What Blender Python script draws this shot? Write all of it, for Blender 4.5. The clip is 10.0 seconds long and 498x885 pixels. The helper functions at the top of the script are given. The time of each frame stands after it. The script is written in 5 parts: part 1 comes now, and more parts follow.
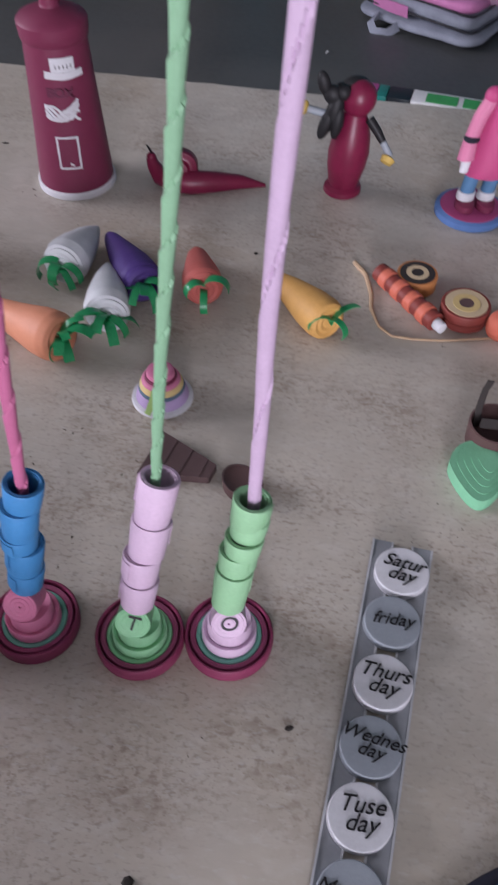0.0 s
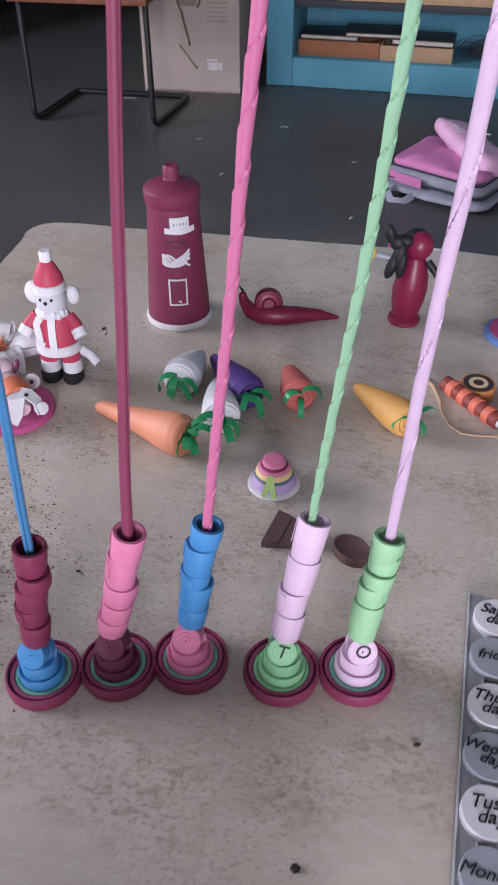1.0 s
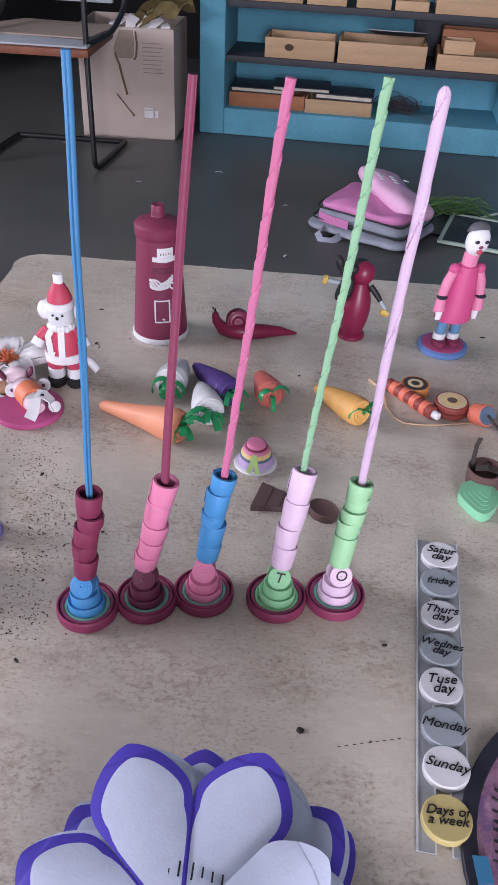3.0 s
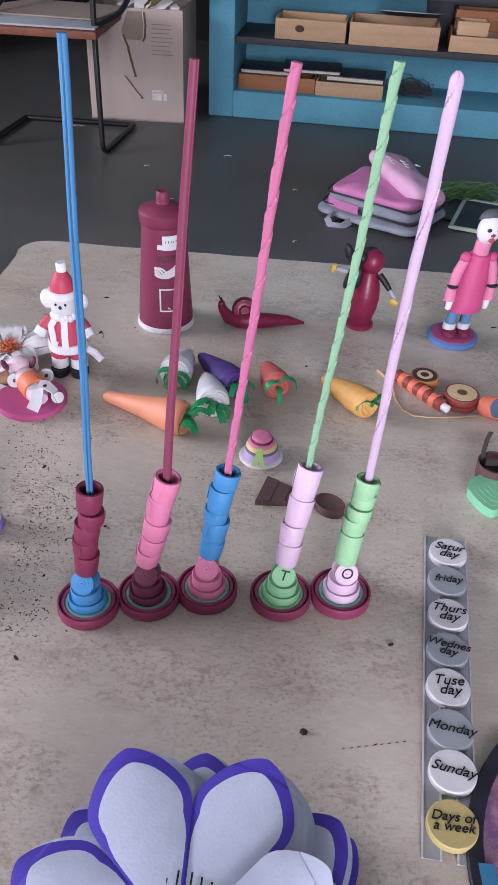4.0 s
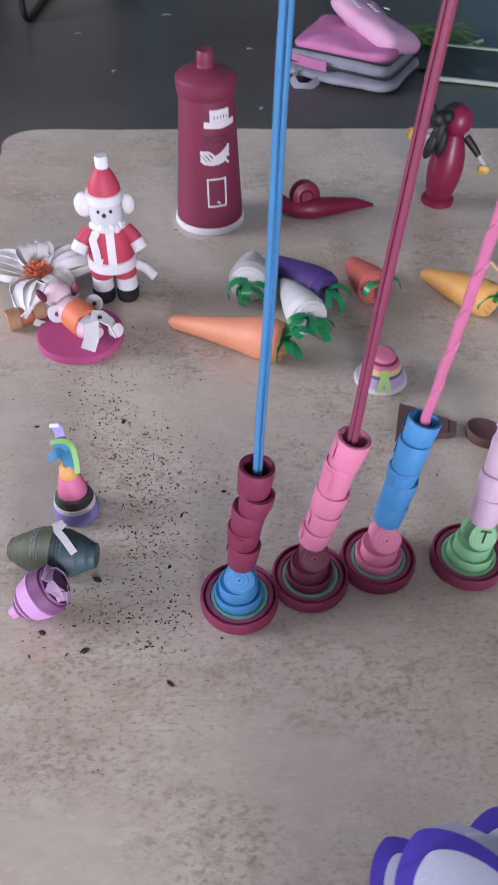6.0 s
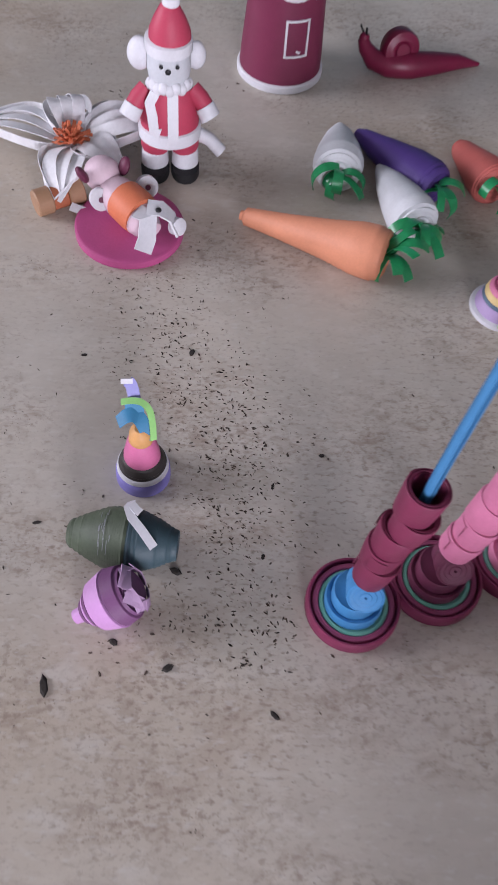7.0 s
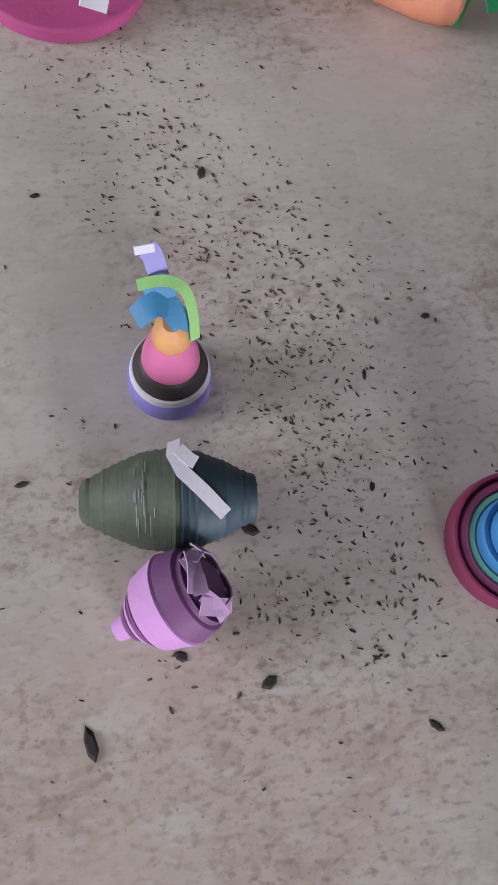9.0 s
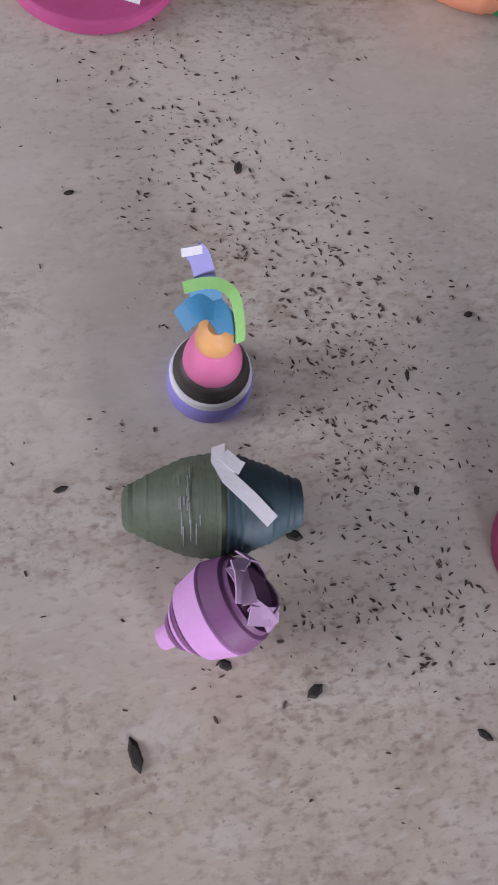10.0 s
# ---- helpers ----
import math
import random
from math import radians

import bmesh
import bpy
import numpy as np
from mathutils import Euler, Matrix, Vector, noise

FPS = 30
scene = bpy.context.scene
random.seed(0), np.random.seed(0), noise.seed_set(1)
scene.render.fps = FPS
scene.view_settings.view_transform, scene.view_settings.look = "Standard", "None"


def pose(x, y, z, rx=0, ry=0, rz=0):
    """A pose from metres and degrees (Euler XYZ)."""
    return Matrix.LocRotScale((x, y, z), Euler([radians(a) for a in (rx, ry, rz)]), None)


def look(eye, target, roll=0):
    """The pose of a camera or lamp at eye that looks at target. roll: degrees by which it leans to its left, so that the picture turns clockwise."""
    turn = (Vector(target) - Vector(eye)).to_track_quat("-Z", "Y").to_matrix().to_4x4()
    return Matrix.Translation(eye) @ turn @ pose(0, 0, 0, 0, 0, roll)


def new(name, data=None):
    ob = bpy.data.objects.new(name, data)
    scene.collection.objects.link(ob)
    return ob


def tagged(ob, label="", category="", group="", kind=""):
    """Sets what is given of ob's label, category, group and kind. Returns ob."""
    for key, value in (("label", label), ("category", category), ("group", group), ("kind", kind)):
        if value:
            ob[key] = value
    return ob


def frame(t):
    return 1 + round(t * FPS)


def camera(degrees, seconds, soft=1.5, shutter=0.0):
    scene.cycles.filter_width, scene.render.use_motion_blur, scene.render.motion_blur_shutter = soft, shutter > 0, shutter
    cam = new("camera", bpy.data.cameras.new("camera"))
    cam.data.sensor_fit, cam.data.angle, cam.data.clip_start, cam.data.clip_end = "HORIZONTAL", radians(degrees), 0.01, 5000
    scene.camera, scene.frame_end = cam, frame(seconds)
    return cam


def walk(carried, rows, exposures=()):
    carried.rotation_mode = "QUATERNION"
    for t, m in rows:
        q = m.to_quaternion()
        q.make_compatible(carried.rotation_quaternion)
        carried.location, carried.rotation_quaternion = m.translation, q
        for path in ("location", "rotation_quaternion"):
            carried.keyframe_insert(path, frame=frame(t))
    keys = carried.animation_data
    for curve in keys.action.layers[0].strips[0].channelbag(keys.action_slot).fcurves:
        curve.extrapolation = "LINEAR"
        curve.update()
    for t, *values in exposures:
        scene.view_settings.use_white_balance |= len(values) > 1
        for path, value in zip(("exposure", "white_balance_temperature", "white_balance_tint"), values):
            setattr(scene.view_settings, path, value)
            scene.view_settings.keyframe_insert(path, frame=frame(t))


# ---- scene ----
cam = camera(34.1, 10.0, shutter=0.3)
PATH = [
    (0, (0.237, 0.463, 0.476), (0.029, 1.733, -1.055), 1.2),
    (0.5, (0.206, 0.419, 0.508), (-0.085, 1.815, -0.895), 1.7),
    (1, (0.176, 0.329, 0.517), (-0.104, 1.849, -0.753), -0.2),
    (1.5, (0.155, 0.228, 0.552), (0.059, 1.812, -0.666), 2.2),
    (2, (0.142, 0.176, 0.58), (0.056, 1.795, -0.591), 3.2),
    (2.5, (0.136, 0.154, 0.577), (0.041, 1.765, -0.604), 3.1),
    (4, (0.139, 0.175, 0.573), (0.013, 1.753, -0.649), 2.7),
    (4.5, (0.128, 0.195, 0.57), (0.032, 1.721, -0.719), 3.8),
    (5, (0.089, 0.244, 0.584), (-0.029, 1.657, -0.826), 4.1),
    (5.2, (0.079, 0.267, 0.592), (-0.105, 1.687, -0.804), 2.7),
    (6.3, (-0.084, 0.353, 0.479), (0.073, 1.672, -1.016), 3.6),
    (6.5, (-0.101, 0.382, 0.488), (0.097, 1.553, -1.121), 8.2),
    (6.6, (-0.102, 0.401, 0.489), (0.014, 1.526, -1.161), 5.2),
    (7, (-0.131, 0.477, 0.455), (-0.005, 1.54, -1.234), 7.7),
    (7.5, (-0.144, 0.553, 0.39), (0.069, 1.36, -1.427), 6.8),
    (8, (-0.181, 0.578, 0.348), (0.164, 1.256, -1.502), 16.5),
    (8.5, (-0.179, 0.596, 0.322), (0.148, 1.196, -1.558), 19.2),
    (9, (-0.186, 0.609, 0.314), (0.114, 1.194, -1.575), 19.0),
    (9.5, (-0.187, 0.62, 0.308), (0.118, 1.19, -1.584), 19.9),
    (10, (-0.198, 0.619, 0.308), (0.082, 1.178, -1.591), 18.4),
]
walk(cam, [(t, look(eye, target, roll)) for t, eye, target, roll in PATH],
     exposures=[(0.0, 0.17), (0.5, 0.17), (1.0, 0.44), (1.6, 0.53), (5.0, 0.56), (6.5, 0.38), (7.0, 0.27), (7.5, 0.15), (8.5, 0.23), (10.0, 0.24)])

# ---- light: overcast daylight through a window and a door behind the camera ----
FLOOR, CEIL = -0.62, 2.35
world = bpy.data.worlds.new("world")
scene.world = world
world.use_nodes = True
wn = world.node_tree.nodes
sky = wn.new("ShaderNodeTexSky")
sky.sky_type, sky.sun_disc = "NISHITA", False
sky.sun_elevation, sky.sun_rotation = radians(50), radians(250)
wn["Background"].inputs["Strength"].default_value = 0.12
world.node_tree.links.new(sky.outputs[0], wn["Background"].inputs["Color"])


def daylight(name, m, wide, high, watts, colour):
    data = bpy.data.lights.new(name, "AREA")
    data.shape, data.size, data.size_y, data.energy, data.color = "RECTANGLE", wide, high, watts, colour
    ob = new(name, data)
    ob.matrix_world = m
    return ob


daylight("window_daylight", look((-4.12, 1.1, 1.25), (0.2, 1.0, 0.0)), 2.2, 1.3, 155, (0.925, 0.885, 1.03))
daylight("door_daylight", look((0.75, -3.72, 0.75), (0.1, 2.0, -0.2)), 1.3, 2.0, 218, (0.925, 0.885, 1.03))


# ---- materials ----
def rgb(h):
    """Linear colour from a hex sRGB code."""
    v = [int(h[i:i + 2], 16) / 255 for i in (0, 2, 4)]
    return tuple(c / 12.92 if c <= 0.04045 else ((c + 0.055) / 1.055) ** 2.4 for c in v)


def surface(name, col, rough=0.6, var=0.12, scale=40.0, fine=350.0, bump=0.15, stretch=(1, 1, 1), spec=0.35, metal=0.0,
            lines=0.0, line_bump=0.28, stain=None, stain_at=0.62, random_tone=0.0, coat=0.0):
    """A procedural surface: base colour varied at two scales, optional layer lines along local z, optional stains."""
    m = bpy.data.materials.new(name)
    m.use_nodes = True
    nt = m.node_tree
    n, l = nt.nodes, nt.links
    bsdf = n["Principled BSDF"]
    bsdf.inputs["Roughness"].default_value = rough
    bsdf.inputs["Metallic"].default_value = metal
    bsdf.inputs["Specular IOR Level"].default_value = spec
    bsdf.inputs["Coat Weight"].default_value = coat
    bsdf.inputs["Coat Roughness"].default_value = 0.25
    tc, mp = n.new("ShaderNodeTexCoord"), n.new("ShaderNodeMapping")
    mp.inputs["Scale"].default_value = stretch
    l.new(tc.outputs["Object"], mp.inputs["Vector"])
    big, small = n.new("ShaderNodeTexNoise"), n.new("ShaderNodeTexNoise")
    big.inputs["Scale"].default_value, big.inputs["Detail"].default_value = scale, 3
    small.inputs["Scale"].default_value, small.inputs["Detail"].default_value = fine, 2
    for t in (big, small):
        l.new(mp.outputs["Vector"], t.inputs["Vector"])
    mix = n.new("ShaderNodeMix")
    mix.data_type = "FLOAT"
    mix.inputs[0].default_value = 0.4
    l.new(big.outputs["Fac"], mix.inputs[2])
    l.new(small.outputs["Fac"], mix.inputs[3])
    ramp = n.new("ShaderNodeValToRGB")
    ramp.color_ramp.elements[0].position, ramp.color_ramp.elements[1].position = 0.3, 0.7
    ramp.color_ramp.elements[0].color = (*[min(1, c * (1 - var)) for c in col], 1)
    ramp.color_ramp.elements[1].color = (*[min(1, c * (1 + var)) for c in col], 1)
    l.new(mix.outputs[0], ramp.inputs[0])
    out = ramp.outputs[0]
    if stain is not None:
        patch = n.new("ShaderNodeTexNoise")
        patch.inputs["Scale"].default_value, patch.inputs["Detail"].default_value = scale * 0.6, 6
        l.new(mp.outputs["Vector"], patch.inputs["Vector"])
        edge = n.new("ShaderNodeMapRange")
        edge.inputs[1].default_value, edge.inputs[2].default_value = stain_at - 0.04, stain_at + 0.1
        l.new(patch.outputs["Fac"], edge.inputs[0])
        mx = n.new("ShaderNodeMix")
        mx.data_type = "RGBA"
        mx.inputs[7].default_value = (*stain, 1)
        l.new(edge.outputs[0], mx.inputs[0])
        l.new(out, mx.inputs[6])
        out = mx.outputs[2]
    if random_tone:
        info, hsv, rg = n.new("ShaderNodeObjectInfo"), n.new("ShaderNodeHueSaturation"), n.new("ShaderNodeMapRange")
        rg.inputs[3].default_value, rg.inputs[4].default_value = 1 - random_tone, 1 + random_tone
        l.new(info.outputs["Random"], rg.inputs[0])
        l.new(rg.outputs[0], hsv.inputs["Value"])
        l.new(out, hsv.inputs["Color"])
        out = hsv.outputs[0]
    l.new(out, bsdf.inputs["Base Color"])
    height = small.outputs["Fac"]
    bp = n.new("ShaderNodeBump")
    bp.inputs["Strength"].default_value, bp.inputs["Distance"].default_value = bump, 0.0006
    l.new(height, bp.inputs["Height"])
    normal = bp.outputs[0]
    if lines:
        sep, mul, wob, fr = n.new("ShaderNodeSeparateXYZ"), n.new("ShaderNodeMath"), n.new("ShaderNodeMath"), n.new("ShaderNodeMath")
        l.new(tc.outputs["Object"], sep.inputs[0])
        mul.operation, mul.inputs[1].default_value = "MULTIPLY", lines
        wob.operation, fr.operation = "MULTIPLY_ADD", "FRACT"
        l.new(sep.outputs["Z"], mul.inputs[0])
        l.new(big.outputs["Fac"], wob.inputs[0])
        wob.inputs[1].default_value = 2.2
        l.new(mul.outputs[0], wob.inputs[2])
        l.new(wob.outputs[0], fr.inputs[0])
        b2 = n.new("ShaderNodeBump")
        b2.inputs["Strength"].default_value, b2.inputs["Distance"].default_value = line_bump, 0.0005
        l.new(fr.outputs[0], b2.inputs["Height"])
        l.new(normal, b2.inputs["Normal"])
        normal = b2.outputs[0]
    l.new(normal, bsdf.inputs["Normal"])
    return m


def paper(name, h, rough=0.55, lines=0.0, var=0.07, **more):
    col = rgb(h)
    grey = 0.25 * col[0] + 0.55 * col[1] + 0.2 * col[2]
    col = tuple(0.73 * (0.84 * c + 0.16 * grey) + 0.006 for c in col)
    return surface(name, col, rough=rough, var=var, scale=60, fine=500, bump=0.2, lines=lines, **more)


def board_material():
    """Worn hardboard: tan with cool grey zones, brown blotches, patches of short fibres and scuffs."""
    m = surface("tan_hardboard", (0.512, 0.468, 0.400), rough=0.46, var=0.10, scale=9, fine=90, bump=0.12, stretch=(0.6, 1.2, 1), spec=0.4)
    nt = m.node_tree
    n, l = nt.nodes, nt.links
    bsdf = n["Principled BSDF"]
    src = bsdf.inputs["Base Color"].links[0].from_socket
    tc = n.new("ShaderNodeTexCoord")

    def field(scale, stretch, lo, hi, amount, detail, warp=0.0):
        mp, ns, rg = n.new("ShaderNodeMapping"), n.new("ShaderNodeTexNoise"), n.new("ShaderNodeMapRange")
        mp.inputs["Scale"].default_value = stretch
        mp.inputs["Location"].default_value = (scale * 0.37, scale * 0.11, scale * 0.05)
        ns.inputs["Scale"].default_value, ns.inputs["Detail"].default_value = scale, detail
        ns.inputs["Distortion"].default_value = warp
        rg.inputs[1].default_value, rg.inputs[2].default_value = lo, hi
        rg.inputs[4].default_value = amount
        l.new(tc.outputs["Object"], mp.inputs[0])
        l.new(mp.outputs[0], ns.inputs["Vector"])
        l.new(ns.outputs["Fac"], rg.inputs[0])
        return rg.outputs[0]

    def layer(base, colour, fac, zone=None):
        mx = n.new("ShaderNodeMix")
        mx.data_type = "RGBA"
        mx.inputs[7].default_value = (*colour, 1)
        if zone is not None:
            mul = n.new("ShaderNodeMath")
            mul.operation = "MULTIPLY"
            l.new(fac, mul.inputs[0])
            l.new(zone, mul.inputs[1])
            fac = mul.outputs[0]
        l.new(fac, mx.inputs[0])
        l.new(base, mx.inputs[6])
        return mx.outputs[2]

    patchy = field(7, (1, 1, 1), 0.38, 0.66, 1.0, 4, 0.6)
    sparse = field(11, (0.8, 1.1, 1), 0.45, 0.62, 1.0, 5, 0.4)
    c = layer(src, (0.44, 0.437, 0.415), field(3.1, (1, 1, 1), 0.46, 0.68, 0.5, 4))
    c = layer(c, (0.45, 0.36, 0.262), field(4.3, (0.8, 1, 1), 0.5, 0.72, 0.6, 5))
    c = layer(c, (0.36, 0.29, 0.23), field(24, (0.8, 1.15, 1), 0.44, 0.70, 0.42, 9, 0.5), patchy)
    c = layer(c, (0.29, 0.225, 0.175), field(85, (0.8, 1.25, 1), 0.47, 0.68, 0.62, 9, 0.8), sparse)
    c = layer(c, (0.55, 0.51, 0.45), field(60, (0.7, 1.3, 1), 0.53, 0.70, 0.75, 8, 0.5))
    c = layer(c, (0.22, 0.165, 0.13), field(300, (0.75, 1.2, 1), 0.53, 0.68, 0.6, 5), patchy)
    c = layer(c, (0.25, 0.19, 0.15), field(240, (0.9, 1.1, 1), 0.52, 0.66, 0.62, 7), sparse)
    c = layer(c, (0.17, 0.12, 0.095), field(520, (0.9, 1.1, 1), 0.62, 0.70, 0.6, 3), sparse)
    c = layer(c, (0.55, 0.525, 0.48), field(210, (0.6, 1.4, 1), 0.57, 0.7, 0.55, 5))
    l.new(c, bsdf.inputs["Base Color"])
    return m


M = {}
M["board"] = board_material()
M["board_edge"] = surface("worn_board_edge", (0.36, 0.28, 0.2), rough=0.8, var=0.3, scale=60, stain=(0.09, 0.06, 0.045), stain_at=0.5)
M["table_leg"] = surface("dark_table_wood", (0.12, 0.075, 0.045), rough=0.6, var=0.25, scale=12, stretch=(3, 3, 0.4))
M["cement"] = surface("dark_cement_floor", (0.078, 0.082, 0.081), rough=0.4, var=0.22, scale=2.2, fine=60, bump=0.1, spec=0.45,
                      stain=(0.105, 0.104, 0.1), stain_at=0.6)
M["blue_wall"] = surface("blue_limewash", (0.10, 0.31, 0.415), rough=0.75, var=0.14, scale=5, fine=80, bump=0.3, stain=(0.10, 0.22, 0.29), stain_at=0.64)
M["dim_wall"] = surface("grey_plaster", (0.24, 0.24, 0.24), rough=0.85, var=0.1, scale=3, fine=60, bump=0.3)
# near-black base colour holds the darkness of the room beyond the opening
M["dark_wall"] = surface("shade_black_plaster", (0.008, 0.008, 0.009), rough=0.9, var=0.2, scale=3, fine=60, bump=0.3)
M["ceiling"] = surface("whitewash", (0.32, 0.32, 0.31), rough=0.9, var=0.06, scale=2, fine=60)
M["slab"] = surface("dark_stone_slab", (0.035, 0.037, 0.045), rough=0.6, var=0.2, scale=10)
M["pale_wood"] = surface("pale_box_wood", (0.44, 0.29, 0.17), rough=0.6, var=0.2, scale=9, fine=120, stretch=(0.4, 3, 3), random_tone=0.18)
M["red_wood"] = surface("reddish_box_wood", (0.32, 0.13, 0.06), rough=0.6, var=0.2, scale=9, fine=120, stretch=(0.4, 3, 3), random_tone=0.1)
M["knot"] = surface("dark_knot", (0.06, 0.03, 0.015), rough=0.7)
M["book"] = surface("dark_book_cover", (0.03, 0.033, 0.045), rough=0.45, var=0.2)
M["page"] = surface("book_pages", (0.5, 0.47, 0.4), rough=0.8, var=0.15, scale=80)
M["wire"] = surface("tangled_wire", (0.05, 0.045, 0.05), rough=0.5)
M["carton"] = surface("brown_carton", (0.42, 0.35, 0.31), rough=0.8, var=0.1, scale=7, fine=160, stain=(0.22, 0.17, 0.13), stain_at=0.62)
M["carton_dark"] = surface("torn_carton_core", (0.12, 0.085, 0.06), rough=0.9, var=0.2)
M["carton_pale"] = surface("torn_carton_edge", (0.5, 0.42, 0.33), rough=0.9, var=0.2)
M["white_tape"] = surface("white_sticker", (0.62, 0.6, 0.6), rough=0.5)
M["print"] = surface("faded_print", (0.25, 0.2, 0.165), rough=0.8)
M["dry_leaf"] = surface("crumpled_olive_cloth", (0.16, 0.12, 0.05), rough=0.85, var=0.35, scale=30)
M["straw"] = surface("straw", (0.5, 0.44, 0.2), rough=0.7)
M["black_tube"] = surface("black_steel_tube", (0.012, 0.012, 0.014), rough=0.4, var=0.2)
M["seat_wood"] = surface("worn_red_plywood", (0.16, 0.055, 0.03), rough=0.55, var=0.3, scale=25)
M["grey_cloth"] = surface("grey_seat_cover", (0.3, 0.32, 0.35), rough=0.8, var=0.12, scale=10, fine=300)
M["bag_pink"] = surface("pink_bag_cloth", (0.56, 0.20, 0.41), rough=0.7, var=0.14, scale=14, fine=300, bump=0.3)
M["bag_light"] = surface("pale_pink_bag_cloth", (0.68, 0.40, 0.58), rough=0.6, var=0.12, scale=14, fine=300)
M["bag_grey"] = surface("grey_bag_cloth", (0.27, 0.29, 0.35), rough=0.8, var=0.2, scale=20, fine=300, bump=0.3)
M["bag_dark"] = surface("black_zip", (0.02, 0.02, 0.025), rough=0.6)
M["slate"] = surface("black_slate", (0.05, 0.06, 0.065), rough=0.6, var=0.2, scale=12, stain=(0.1, 0.11, 0.12))
M["slate_frame"] = surface("pale_green_plastic", (0.5, 0.62, 0.52), rough=0.5)
M["grass"] = surface("green_plastic_strips", (0.13, 0.26, 0.08), rough=0.5, var=0.3)
M["white_plastic"] = surface("white_plastic", (0.72, 0.72, 0.72), rough=0.4)
M["dark_plastic"] = surface("dark_plastic", (0.015, 0.02, 0.025), rough=0.4)
M["green_plastic"] = surface("green_plastic", (0.05, 0.36, 0.1), rough=0.4)
M["teal_plastic"] = surface("teal_plastic", (0.02, 0.2, 0.17), rough=0.4)
M["pink_plastic"] = surface("pink_plastic", (0.55, 0.1, 0.32), rough=0.4)
M["navy"] = surface("navy_cover", (0.02, 0.03, 0.12), rough=0.5)
M["speck"] = surface("dark_droppings", (0.05, 0.037, 0.03), rough=0.8, var=0.3, scale=200)


def tone_by_island(m, pale, dark):
    """Each separate piece takes its own tone between two colours, most of them pale."""
    n, l = m.node_tree.nodes, m.node_tree.links
    geo, power, mx = n.new("ShaderNodeNewGeometry"), n.new("ShaderNodeMath"), n.new("ShaderNodeMix")
    power.operation, power.inputs[1].default_value = "POWER", 0.5
    mx.data_type = "RGBA"
    mx.inputs[6].default_value, mx.inputs[7].default_value = (*pale, 1), (*dark, 1)
    l.new(geo.outputs["Random Per Island"], power.inputs[0])
    l.new(power.outputs[0], mx.inputs[0])
    l.new(mx.outputs[2], n["Principled BSDF"].inputs["Base Color"])


M["flake"] = surface("dark_flake", (0.028, 0.024, 0.021), rough=0.85, var=0.4, scale=300)
tone_by_island(M["speck"], (0.15, 0.105, 0.08), (0.018, 0.014, 0.012))
M["litter"] = surface("paper_scrap", (0.4, 0.4, 0.4), rough=0.8)

# paper colours
for key, h, ln in (("maroon", "861f4c", 0), ("maroon_wood", "7c1c38", 0), ("rose", "e87ba8", 0), ("stick_maroon", "8d2d54", 0), ("hot_pink", "d83c86", 0), ("blue", "2190d4", 0), ("pale_blue", "2593d2", 0),
                   ("lilac_pink", "eac8e6", 0), ("mint", "9fe0a4", 0), ("ring_maroon", "96285a", 0), ("stick_green", "8cc596", 0), ("stick_pink", "d4689a", 0), ("stick_blue", "2a86c0", 0), ("hair_grey", "5c5c66", 0), ("stick_lilac", "dcbcdc", 0), ("green", "90dc9e", 0), ("dark_maroon", "701f46", 0), ("white", "e8e8ee", 0),
                   ("teal_ring", "74c9b0", 0), ("pink_ring", "ad4474", 0), ("grey_disc", "a3acb6", 0), ("yellow_disc", "d6c273", 0), ("tape_grey", "a6aab0", 0),
                   ("tape_edge", "d4d6da", 0), ("ink", "17151c", 0), ("violet_ink", "4c34cc", 0), ("flower_white", "d0dbf6", 0), ("carrot", "ffa070", 700),
                   ("purple", "553493", 600), ("turnip_white", "eef2f6", 0), ("red_carrot", "e0685c", 600), ("yellow_carrot", "edae45", 600), ("leaf_green", "1c8b4c", 0),
                   ("cream", "e9cfa0", 0), ("brick", "98382c", 0), ("coral", "ee7250", 0), ("orange", "e8903c", 0), ("slate_blue", "55718a", 0), ("brown", "6a4a48", 450),
                   ("brown_flat", "6b5050", 0), ("string", "d9b48a", 0), ("aqua_leaf", "7fd8a4", 0), ("olive", "454a38", 650), ("dark_teal", "34525c", 650), ("lavender", "8f86dd", 500),
                   ("charcoal", "3a3330", 500), ("bubblegum", "e56ca4", 500), ("amber", "eba955", 400), ("ribbon_blue", "208dc0", 0), ("ribbon_lime", "96e071", 0),
                   ("ribbon_lilac", "9a97e2", 0), ("orchid", "dc9ade", 350), ("plum", "81487f", 350), ("pale_plum", "c9a0cc", 0), ("red", "cf3058", 0), ("black", "16151a", 0),
                   ("navy_paper", "232437", 0), ("gold", "dfb73e", 0), ("jean_blue", "4f88b8", 0), ("rim_blue", "5f8fd8", 0), ("pig_pink", "eccbd8", 0), ("orange_wool", "f07a42", 0),
                   ("magenta", "cf4690", 0), ("tan_wood", "b98a62", 0), ("wood_orange", "c96a3a", 0), ("lime", "b5e070", 0), ("yellow_band", "efd080", 0), ("pale_lilac", "c3a5da", 0)):
    M[key] = paper(key + "_paper", h, lines=ln)
M["glaze_maroon"] = surface("glossy_maroon_paint", rgb("6e1737"), rough=0.42, var=0.15, scale=60, fine=300, bump=0.08, coat=0.1)
M["glitter"] = surface("mauve_glitter_foam", rgb("9a748e"), rough=0.5, var=0.45, scale=160, fine=900, bump=0.8, stain=rgb("7c5f88"), stain_at=0.55)
